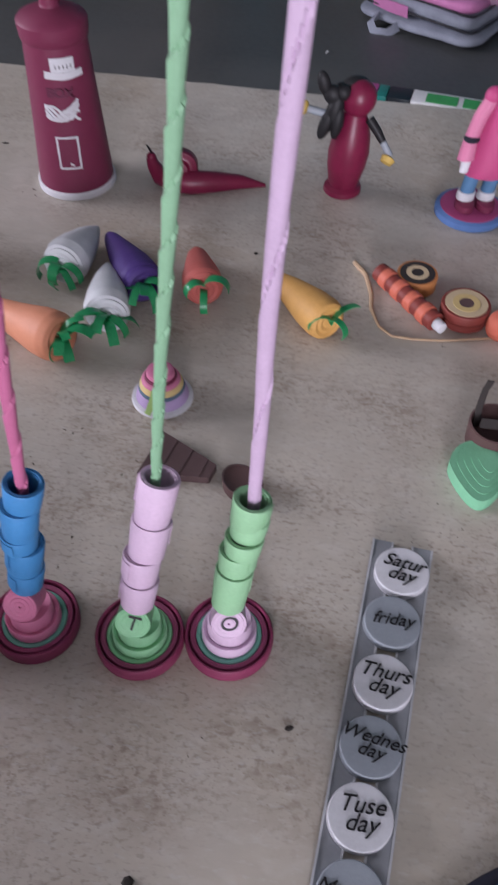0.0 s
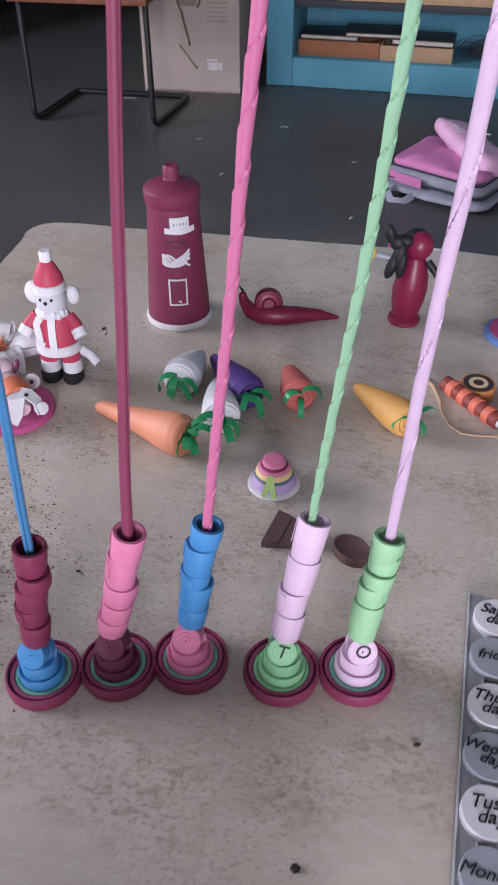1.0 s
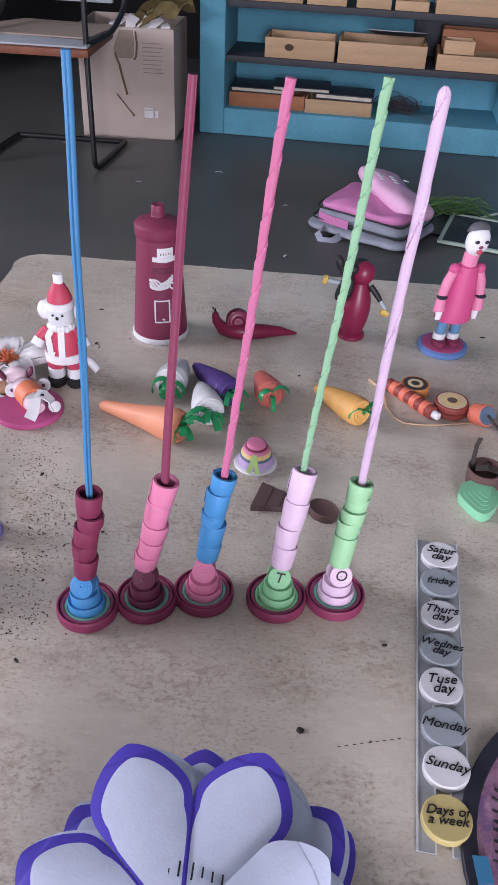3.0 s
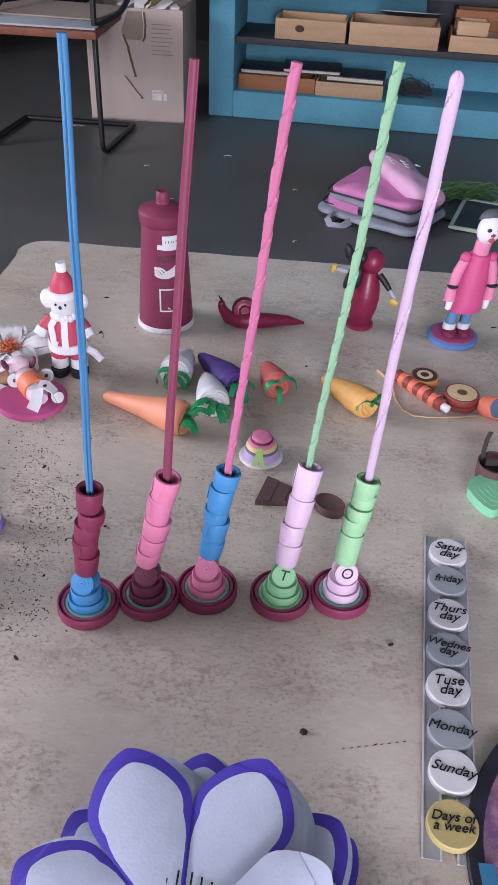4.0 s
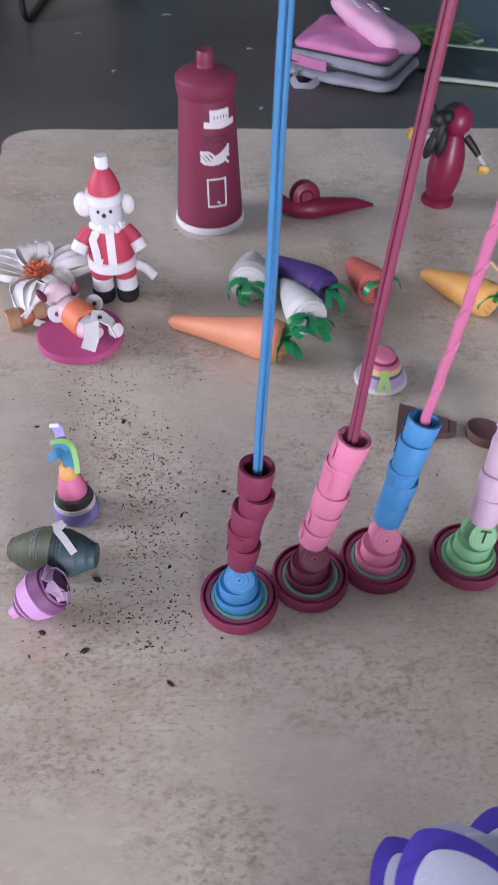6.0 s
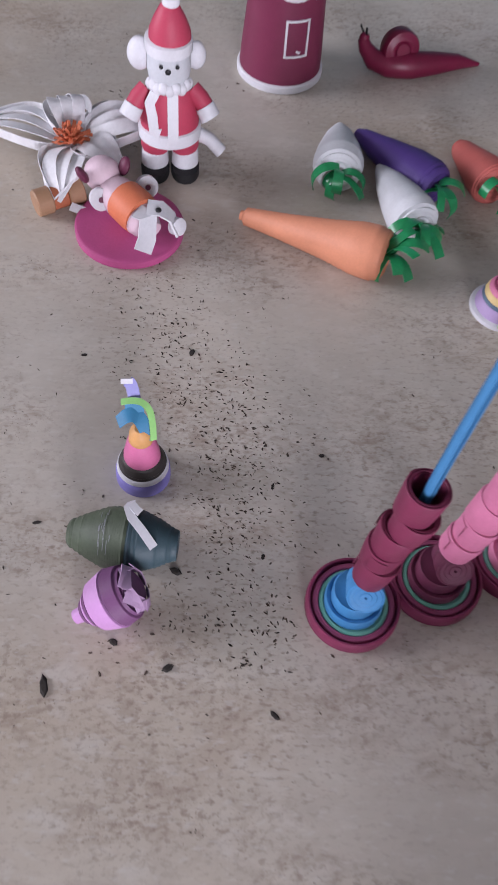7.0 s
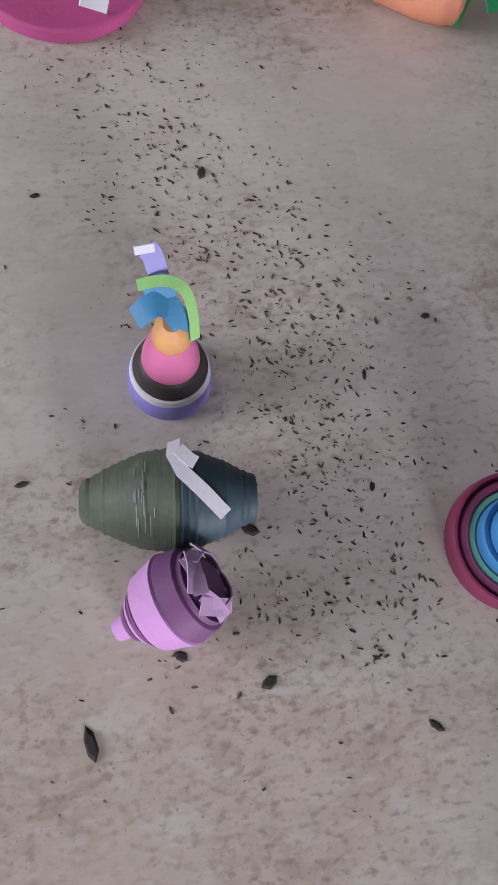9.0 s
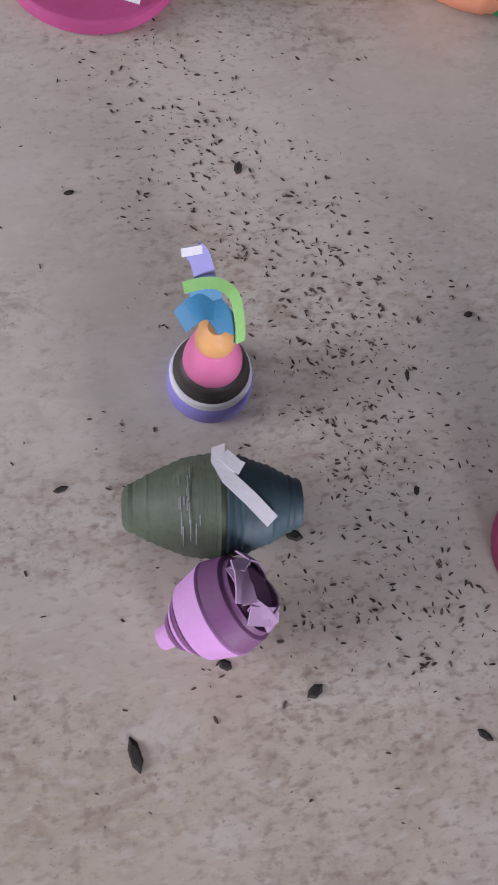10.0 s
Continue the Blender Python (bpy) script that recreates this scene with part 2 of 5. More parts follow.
M["olive"] = surface("olive_rolled_paper", (0.07, 0.09, 0.058), rough=0.6, var=0.25, scale=60, fine=400, lines=650, line_bump=0.9, stain=(0.2, 0.22, 0.17), stain_at=0.64)
M["leaf_green"] = surface("glossy_green_paper", (0.018, 0.27, 0.095), rough=0.3, var=0.2, scale=80, spec=0.5)
M["face_white"] = paper("soft_white_paper", "d4d8de")
M["glass_white"] = surface("white_net", (0.72, 0.72, 0.74), rough=0.5, var=0.1, scale=80)


# ---- mesh helpers ----
def V(*a):
    return Vector(a)


def lathe(bm, profile, m=None, idx=0, seg=28, cap=True):
    """Turns a list of (radius, height) round local z."""
    m = m or Matrix()
    rings = []
    for r, z in profile:
        if r < 1e-6:
            rings.append([bm.verts.new(m @ V(0, 0, z))])
        else:
            rings.append([bm.verts.new(m @ V(r * math.cos(2 * math.pi * k / seg), r * math.sin(2 * math.pi * k / seg), z)) for k in range(seg)])
    made = []
    for a, b in zip(rings, rings[1:]):
        for k in range(seg):
            k2 = (k + 1) % seg
            if len(a) == 1 and len(b) == 1:
                continue
            if len(a) == 1:
                made.append(bm.faces.new((a[0], b[k2], b[k])))
            elif len(b) == 1:
                made.append(bm.faces.new((a[k], a[k2], b[0])))
            else:
                made.append(bm.faces.new((a[k], a[k2], b[k2], b[k])))
    if cap:
        if len(rings[0]) > 1:
            made.append(bm.faces.new(rings[0][::-1]))
        if len(rings[-1]) > 1:
            made.append(bm.faces.new(rings[-1]))
    for f in made:
        f.material_index, f.smooth = idx, True
    return bm


def tube(bm, pts, radius, idx=0, seg=10, twist=0.0, shape=None, cap=True):
    """A tube along points; radius a number or a list; shape(k, i): a factor on the radius."""
    pts = [Vector(p) for p in pts]
    side = None
    rings = []
    for i, p in enumerate(pts):
        d = (pts[min(i + 1, len(pts) - 1)] - pts[max(i - 1, 0)]).normalized()
        if side is None:
            side = d.orthogonal().normalized()
        side = (side - d * side.dot(d)).normalized()
        up = d.cross(side)
        r = radius[i] if isinstance(radius, (list, tuple)) else radius
        ring = []
        for k in range(seg):
            a = 2 * math.pi * k / seg
            f = shape(a, i) if shape else 1.0
            ring.append(bm.verts.new(p + (side * math.cos(a) + up * math.sin(a)) * r * f))
        rings.append(ring)
    made = []
    for a, b in zip(rings, rings[1:]):
        for k in range(seg):
            made.append(bm.faces.new((a[k], a[(k + 1) % seg], b[(k + 1) % seg], b[k])))
    if cap:
        made += [bm.faces.new(rings[0][::-1]), bm.faces.new(rings[-1])]
    for f in made:
        f.material_index, f.smooth = idx, True
    return bm


def ribbon(bm, pts, across, wide, thick=0.0006, idx=0):
    """A paper strip along points; across: its width's direction, one vector or one for each point."""
    pts = [Vector(p) for p in pts]
    rows = []
    for i, p in enumerate(pts):
        d = (pts[min(i + 1, len(pts) - 1)] - pts[max(i - 1, 0)]).normalized()
        w = Vector(across[i] if isinstance(across, list) else across)
        w = (w - d * w.dot(d)).normalized()
        nrm = d.cross(w)
        rows.append([bm.verts.new(p + w * (s * wide / 2) + nrm * (q * thick / 2)) for s, q in ((-1, -1), (1, -1), (1, 1), (-1, 1))])
    made = []
    for a, b in zip(rows, rows[1:]):
        for k in range(4):
            made.append(bm.faces.new((a[k], a[(k + 1) % 4], b[(k + 1) % 4], b[k])))
    made += [bm.faces.new(rows[0][::-1]), bm.faces.new(rows[-1])]
    for f in made:
        f.material_index, f.smooth = idx, True
    return bm


def block(bm, lo, hi, m=None, idx=0, bevel=0.0):
    """A box between two corners with bevelled edges."""
    m = m or Matrix()
    lo, hi = Vector(lo), Vector(hi)
    t = bmesh.new()
    bmesh.ops.create_cube(t, size=1)
    for v in t.verts:
        v.co = V(*[lo[i] + (hi[i] - lo[i]) * (v.co[i] + 0.5) for i in range(3)])
    if bevel:
        bmesh.ops.bevel(t, geom=list(t.edges), offset=bevel, segments=2, affect="EDGES", profile=0.6)
    merge(bm, t, m, idx)
    return bm


def merge(bm, t, m=None, idx=0, smooth=False):
    m = m or Matrix()
    old = {v: bm.verts.new(m @ v.co) for v in t.verts}
    for f in t.faces:
        g = bm.faces.new([old[v] for v in f.verts])
        g.material_index, g.smooth = idx, smooth or f.smooth
    t.free()


def ball(bm, m, idx=0, seg=16, rings=10):
    """A unit sphere under the pose m."""
    prof = [(math.sin(math.pi * i / rings), -math.cos(math.pi * i / rings)) for i in range(rings + 1)]
    prof[0], prof[-1] = (0, -1), (0, 1)
    return lathe(bm, prof, m, idx, seg)


def prism(bm, outline, z0, z1, m=None, idx=0, side=None):
    """A flat outline given height."""
    m = m or Matrix()
    a = [bm.verts.new(m @ V(x, y, z0)) for x, y in outline]
    b = [bm.verts.new(m @ V(x, y, z1)) for x, y in outline]
    made = [bm.faces.new(a[::-1]), bm.faces.new(b)]
    for f in made:
        f.material_index = idx
    for k in range(len(a)):
        k2 = (k + 1) % len(a)
        f = bm.faces.new((a[k], a[k2], b[k2], b[k]))
        f.material_index = idx if side is None else side
    return bm


def scaled(x, y, z, sx, sy, sz, rx=0, ry=0, rz=0):
    return pose(x, y, z, rx, ry, rz) @ Matrix.Diagonal((sx, sy, sz, 1))


def along(p0, p1, roll=0):
    """A pose at p0 whose z points to p1."""
    p0, p1 = Vector(p0), Vector(p1)
    return Matrix.Translation(p0) @ (p1 - p0).to_track_quat("Z", "Y").to_matrix().to_4x4() @ pose(0, 0, 0, 0, 0, roll)


def thing(name, m, label, category, group="", kind=""):
    ob = new(name)
    ob.empty_display_size = 0.02
    ob.matrix_world = m
    return tagged(ob, label, category, group, kind)


def mesh_ob(name, bm, mats, sharp=38):
    me = bpy.data.meshes.new(name)
    bmesh.ops.recalc_face_normals(bm, faces=bm.faces)
    bm.to_mesh(me)
    bm.free()
    for k in mats if isinstance(mats, (list, tuple)) else [mats]:
        me.materials.append(M[k])
    me.set_sharp_from_angle(angle=radians(sharp))
    return new(name, me)


def part(name, bm, mats, parent, label="", m=None, sharp=38):
    ob = mesh_ob(name, bm, mats, sharp)
    ob.parent = parent
    if m is not None:
        ob.matrix_basis = m
    if label:
        tagged(ob, label)
    return ob


def single(name, bm, mats, m, label, category, group="", kind="", sharp=38):
    ob = mesh_ob(name, bm, mats, sharp)
    ob.matrix_world = m
    return tagged(ob, label, category, group, kind)


def lettering(name, text, size, mat, parent, m, shear=0.25, bold=0.0):
    """Written words as a thin mesh, centred."""
    cu = bpy.data.curves.new(name, "FONT")
    cu.body, cu.size, cu.shear, cu.offset = text, size, shear, bold
    cu.align_x, cu.align_y, cu.extrude, cu.space_line = "CENTER", "CENTER", 0.0002, 0.72
    tmp = bpy.data.objects.new(name + "_curve", cu)
    scene.collection.objects.link(tmp)
    me = bpy.data.meshes.new_from_object(tmp.evaluated_get(bpy.context.evaluated_depsgraph_get()))
    bpy.data.objects.remove(tmp)
    me.materials.clear()
    me.materials.append(M[mat])
    ob = new(name, me)
    ob.parent, ob.matrix_basis = parent, m
    return ob


def blank():
    return bmesh.new()


rnd = random.Random(7)

# ---- the room ----
W, E_, S_ = -4.2, 3.0, -3.8


def room_block(name, lo, hi, mat, kind="structure", bevel=0.0):
    bm = block(blank(), lo, hi, None, 0, bevel)
    return tagged(mesh_ob(name, bm, mat), kind=kind)


fl = blank()
block(fl, (W - 0.2, S_ - 0.2, FLOOR - 0.1), (E_ + 0.2, 6.2, FLOOR))
tagged(mesh_ob("floor", fl, "cement"), "dark grey worn cement floor", "floor", kind="structure")
tagged(room_block("ceiling", (W - 0.2, S_ - 0.2, CEIL), (E_ + 0.2, 6.2, CEIL + 0.12), "ceiling"), "whitewashed ceiling", "ceiling")
# west wall with a window opening
ww = blank()
block(ww, (W - 0.2, S_ - 0.2, FLOOR), (W, -0.1, CEIL))
block(ww, (W - 0.2, 2.3, FLOOR), (W, 6.2, CEIL))
block(ww, (W - 0.2, -0.1, FLOOR), (W, 2.3, 0.45))
block(ww, (W - 0.2, -0.1, 1.95), (W, 2.3, CEIL))
tagged(mesh_ob("wall_west", ww, "dim_wall"), "grey plastered wall with a window opening", "wall", kind="structure")
# south wall with a door opening
ws = blank()
block(ws, (W, S_ - 0.2, FLOOR), (0.05, S_, CEIL))
block(ws, (1.45, S_ - 0.2, FLOOR), (E_, S_, CEIL))
block(ws, (0.05, S_ - 0.2, 1.8), (1.45, S_, CEIL))
tagged(mesh_ob("wall_south", ws, "dim_wall"), "grey plastered wall with a door opening", "wall", kind="structure")
tagged(room_block("wall_east", (E_, S_ - 0.2, FLOOR), (E_ + 0.2, 6.2, CEIL), "dim_wall"), "grey plastered wall", "wall")

# north wall: blue-washed shelf recess, beside it an opening to a room darkened by wall colour
NM = pose(-0.475, 4.34, 0, 0, 0, -3.1)
REC0, REC1, RD = 0.125, 1.46, 0.36
wn_ = blank()
block(wn_, (0, 0, FLOOR), (REC0, 0.5, CEIL), None, 0, 0.012)
block(wn_, (REC1, 0, FLOOR), (3.6, 0.5, CEIL), None, 0, 0.012)
block(wn_, (REC0 - 0.004, 0.003, FLOOR), (REC1 + 0.004, 0.5, -0.492), None, 0, 0.012)
block(wn_, (REC0 - 0.004, RD, -0.5), (REC1 + 0.004, 0.5, 0.75))
block(wn_, (REC0 - 0.004, 0.003, 0.74), (REC1 + 0.004, 0.5, CEIL), None, 0, 0.01)
single("wall_north", wn_, "blue_wall", NM, "blue limewashed wall with a deep shelf recess", "wall", kind="structure")
for z in (-0.253, -0.018, 0.23):
    b = block(blank(), (REC0 - 0.002, 0.012, z - 0.03), (REC1 + 0.002, RD, z), None, 0, 0.004)
    single("shelf_slab", b, "slab", NM, "dark stone shelf slab set in the recess", "shelf", "recess shelves", "structure")
# added walls behind the opening; their near-black colour stands in for deep shade
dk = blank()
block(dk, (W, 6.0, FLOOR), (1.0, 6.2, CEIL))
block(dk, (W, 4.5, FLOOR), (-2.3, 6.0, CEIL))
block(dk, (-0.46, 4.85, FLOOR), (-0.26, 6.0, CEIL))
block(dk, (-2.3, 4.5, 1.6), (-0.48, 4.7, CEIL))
tagged(mesh_ob("wall_dark_room", dk, "dark_wall"), "near-black walls, coloured for the darkness of the room beyond the opening", "wall", kind="structure")

# ---- the table ----
table = thing("table", pose(0, 0, FLOOR), "tan hardboard table with worn rounded corners", "table")
outline = []
TX0, TX1, TY0, TY1 = -0.345, 0.98, 0.02, 1.412


def edge_run(a, b, n):
    for i in range(n):
        f = i / n
        p = Vector(a).lerp(Vector(b), f)
        j = noise.noise(V(p.x * 23, p.y * 23, 5)) * 0.0022 + noise.noise(V(p.x * 90, p.y * 90, 2)) * 0.001
        outline.append((p.x + j, p.y + j))


def corner_run(cx, cy, r, a0, a1, n=8):
    for i in range(n):
        a = radians(a0 + (a1 - a0) * i / n)
        outline.append((cx + r * math.cos(a), cy + r * math.sin(a)))


corner_run(TX0 + 0.04, TY1 - 0.045, 0.042, 180, 90)
edge_run((TX0 + 0.04, TY1 - 0.003), (TX1 - 0.04, TY1), 90)
corner_run(TX1 - 0.04, TY1 - 0.04, 0.04, 90, 0)
edge_run((TX1, TY1 - 0.04), (TX1, TY0 + 0.04), 40)
corner_run(TX1 - 0.04, TY0 + 0.04, 0.04, 0, -90)
edge_run((TX1 - 0.04, TY0), (TX0 + 0.04, TY0), 60)
corner_run(TX0 + 0.04, TY0 + 0.04, 0.04, 270, 180)
edge_run((TX0, TY0 + 0.04), (TX0 + 0.002, TY1 - 0.05), 70)
bm = blank()
prism(bm, outline[::-1], -0.016, -0.0012, None, 0, 1)
top_rim = [f for f in bm.faces if f.material_index == 0 and f.calc_center_median().z > -0.005]
inset = bmesh.ops.inset_region(bm, faces=top_rim, thickness=0.0025, depth=0.0)
for v in {v for f in top_rim for v in f.verts}:
    v.co.z = 0.0
for f in inset["faces"]:
    f.material_index = 1
top = part("tabletop", bm, ["board", "board_edge"], table, m=pose(0, 0, -FLOOR))
for x in (TX0 + 0.08, TX1 - 0.08):
    for y in (TY0 + 0.08, TY1 - 0.1):
        part("leg", block(blank(), (-0.025, -0.025, 0), (0.025, 0.025, -FLOOR - 0.016), None, 0, 0.003), "table_leg", table, m=pose(x, y, 0))
part("apron", block(blank(), (TX0 + 0.1, TY1 - 0.14, -FLOOR - 0.086), (TX1 - 0.1, TY1 - 0.12, -FLOOR - 0.0165), None, 0, 0.002), "table_leg", table)

# ---- five quilled stands with rolled paper sticks ----
def spiral_stick(n, length, r0, r1, style):
    """A stick rolled from a paper strip: a spiral overlap with an open seam, or lengthwise folds."""
    bm = blank()
    k = 260
    pitch = {"spiral": 0.029, "fine": 0.024, "fat": 0.085, "straight": 1}[style]
    depth = {"spiral": 0.24, "fine": 0.3, "fat": 0.12, "straight": 0}[style]
    pts = [V(0.0006 * math.sin(i * 0.03 + n), 0.0005 * math.sin(i * 0.045 + 2 * n), length * i / k) for i in range(k + 1)]
    radii = [0.86 * (r0 + (r1 - r0) * i / k) * (1 + 0.05 * noise.noise(V(i * 0.06, n, 0))) for i in range(k + 1)]
    if style == "straight":
        def f(a, i):
            return 1.0 - 0.6 * max(0, math.cos(3 * a + 0.4 + 0.004 * i)) ** 8
    else:
        def f(a, i):
            s = (length * i / k / pitch + 0.25 * noise.noise(V(i * 0.02, n, 3)) - a / (2 * math.pi)) % 1.0
            return (0.87 + depth * s) if s > 0.045 else 0.6
    if style == "fat":
        for q in range(5):
            radii[k - q] *= math.sqrt(max(0.1, 1 - (1 - q / 5) ** 2))
    tube(bm, pts, radii, 0, 26, shape=f)
    return bm


STANDS = [
    # base x, y; sleeve top x, y, z; stick tip x, y, z; stick radii; style; sleeve, coil, stick
    (-0.0370, 0.648, (-0.0250, 0.6530, 0.1385), (-0.0155, 0.6600, 0.4730), 0.0034, 0.0036, "straight", "maroon", "blue", "stick_blue", "", "light blue paper stick in a maroon coil sleeve"),
    (0.0145, 0.665, (0.0330, 0.6740, 0.1420), (0.0550, 0.6850, 0.4585), 0.0042, 0.0036, "straight", "rose", "dark_maroon", "stick_maroon", "", "maroon paper stick in a pink coil sleeve"),
    (0.0660, 0.680, (0.0810, 0.6910, 0.1390), (0.1150, 0.6980, 0.4575), 0.0036, 0.0042, "spiral", "blue", "rose", "stick_pink", "", "pink paper stick in a blue coil sleeve"),
    (0.1340, 0.682, (0.1480, 0.7090, 0.1380), (0.1780, 0.7240, 0.4560), 0.0030, 0.0040, "fine", "lilac_pink", "green", "stick_green", "T", "mint green paper stick in a pale lilac coil sleeve"),
    (0.1890, 0.692, (0.1990, 0.7120, 0.1300), (0.2120, 0.7100, 0.4560), 0.0042, 0.0056, "fat", "mint", "lilac_pink", "stick_lilac", "O", "pale lilac paper stick in a mint green coil sleeve"),
]
for n, (bx, by, (px, py, pz), tip, r0, r1, style, sleeve, coil, stick, letter, words) in enumerate(STANDS):
    st = thing("paper_stick_stand", pose(bx, by + 0.002, 0), "quilled stand, " + words, "paper craft", "row of quilled stick stands")
    bm = blank()
    R = 0.0278
    lathe(bm, [(R - 0.001, 0), (R, 0.001), (R + 0.0003, 0.005), (R, 0.010), (R - 0.0008, 0.0112), (R - 0.0018, 0.0112), (R - 0.0022, 0.0104), (R - 0.0024, 0.006), (R - 0.0033, 0.006)], None, 0, 40, True)
    part("base_ring", bm, "ring_maroon", st)
    bm = blank()
    lathe(bm, [(R - 0.0034, 0.002), (R - 0.0034, 0.0092), (R - 0.0040, 0.0100), (R - 0.0056, 0.0098), (R - 0.0058, 0.0101), (R - 0.0066, 0.0099), (R - 0.0070, 0.0092), (R - 0.0070, 0.002)], None, 0, 40, False)
    part("pink_ring", bm, "pink_ring", st)
    bm = blank()
    lathe(bm, [(R - 0.0072, 0.002), (R - 0.0072, 0.0086), (R - 0.0075, 0.0092), (R - 0.0096, 0.0092), (R - 0.010, 0.0086), (R - 0.0105, 0.0082), (0, 0.008)], None, 0, 40, False)
    part("inner_ring", bm, "teal_ring" if n in (0, 1, 2, 4) else "green", st)
    # tiered coil
    bm = blank()
    prof = [(0.0168, 0.0078), (0.0171, 0.0090), (0.0171, 0.0160), (0.0164, 0.0172), (0.0150, 0.0168), (0.0138, 0.0158), (0.0135, 0.0175), (0.0137, 0.0258), (0.0129, 0.0270), (0.0115, 0.0264), (0.006, 0.0262), (0, 0.0262)]
    lathe(bm, prof, pose(0, 0, 0, rnd.uniform(-3, 3), rnd.uniform(-3, 3), 0), 0, 36)
    part("tiered_coil", bm, coil, st)
    axis0, axis1 = V(0.0010, 0.001, 0.0490), V(px - bx, py - by - 0.002, pz)
    # upright wheel of two discs, its face to the front
    wheel = pose(0.0005 * n, -0.0100, 0.0420, 62, 0, -8 + n * 5) @ Matrix.Diagonal((0.88, 0.88, 0.9, 1))
    bm = blank()
    prof = [(0.0108, -0.0105), (0.0118, -0.0098), (0.0121, -0.0005), (0.0119, 0.0008), (0.0112, 0.0011)]
    for q in range(3):
        r = 0.0105 - q * 0.0032
        prof += [(r, 0.0008), (r - 0.0005, 0.0012), (r - 0.0022, 0.0011)]
    prof += [(0.0009, 0.0010), (0.0007, -0.001), (0, -0.001)]
    lathe(bm, prof, None, 0, 32)
    disc = part("round_disc", bm, coil, st, m=wheel)
    bm = blank()
    lathe(bm, [(0.0104, -0.0195), (0.0114, -0.0188), (0.0118, -0.0118), (0.0112, -0.0111)], None, 0, 32)
    part("rear_disc", bm, coil, st, m=wheel)
    if letter:
        lettering("letter", letter, 0.0155, "ink", disc, pose(0, 0, 0.0014, 0, 0, -12), 0.1, 0.0001)
    # sleeve of ring coils
    heights = ([0.022, 0.018, 0.019, 0.017, 0.022], [0.014, 0.016, 0.019, 0.026, 0.022], [0.016, 0.023, 0.012, 0.022, 0.015], [0.019, 0.018, 0.024, 0.028], [0.034, 0.017, 0.013, 0.014, 0.018])[n]
    total, z = sum(heights), 0.0
    span = axis1 - axis0
    for i, h in enumerate(heights):
        f0, f1 = z / total, (z + h) / total
        z += h
        a, b = axis0 + span * f0, axis0 + span * f1
        off = V(rnd.uniform(-1, 1), rnd.uniform(-1, 1), 0) * 0.0014
        tip_off = V(rnd.uniform(-1, 1), rnd.uniform(-1, 1), 0) * 0.0007
        L = (b - a).length + 0.0016
        ro = 0.0112 + rnd.uniform(-0.0004, 0.0004)
        lo = ro - 0.0011
        bm = blank()
        lathe(bm, [(lo - 0.003, 0.0006), (lo - 0.0006, -0.0008), (lo, 0.0002), (ro - 0.0003, L * 0.55), (ro, L - 0.0012), (ro - 0.0004, L - 0.0001), (ro - 0.0009, L), (ro - 0.0012, L - 0.0012), (ro - 0.0015, L),
                   (ro - 0.0022, L), (ro - 0.0026, L - 0.0008), (ro - 0.0031, L - 0.0004), (lo - 0.0028, 0.0006)], None, 0, 34, False)
        # the strip's loose end lies a little proud
        ribbon(bm, [V(math.cos(q) * (ro + 0.0001 + 0.0001 * j), math.sin(q) * (ro + 0.0001 + 0.0001 * j), L * 0.62) for j, q in enumerate([radians(200 + 9 * j) for j in range(6)])],
               V(0, 0, 1), L * 0.6, 0.0003)
        part("sleeve_coil", bm, sleeve, st, m=along(a + off, b + off + tip_off, rnd.uniform(0, 360)))
    # stick
    end = V(tip[0] - bx, tip[1] - by - 0.002, tip[2])
    foot = axis1 - (end - axis1).normalized() * 0.035
    part("stick", spiral_stick(n, (end - foot).length, r0, r1, style), stick, st, m=along(foot, end, 200 * n))

# ---- days of the week strip ----
sx0, sy0, sx1, sy1 = 0.2936, 0.7855, 0.2701, 0.459
strip = thing("days_of_week_strip", pose(0, 0, 0), "row of round written day discs glued on two grey tapes", "paper craft")
dirv = (V(sx1, sy1, 0) - V(sx0, sy0, 0)).normalized()
side = V(-dirv.y, dirv.x, 0)
for s in (-1, 1):
    bm = blank()
    c0, c1 = V(sx0, sy0, 0.0012) + side * s * 0.0135, V(sx1, sy1, 0.0012) + side * s * 0.0125
    mid = [c0.lerp(c1, i / 12) + V(0, 0, 0.0004 * (i % 2)) for i in range(13)]
    ribbon(bm, mid, side, 0.0145, 0.0012, 0)
    for e in (-1, 1):
        ribbon(bm, [p + side * e * 0.0066 + V(0, 0, 0.0008) for p in mid], side, 0.0014, 0.0008, 1)
    part("tape", bm, ["tape_grey", "tape_edge"], strip)
DISCS = [("Satur\nday", 0.2935, 0.7600, "white"), ("friday", 0.2893, 0.7215, "grey_disc"), ("Thurs\nday", 0.2866, 0.6800, "white"), ("Wednes\nday", 0.2826, 0.6400, "grey_disc"),
         ("Tuse\nday", 0.2799, 0.6010, "white"), ("Monday", 0.2785, 0.5610, "grey_disc"), ("Sunday", 0.2772, 0.5250, "white"), ("Days of\na week", 0.2731, 0.4835, "yellow_disc")]
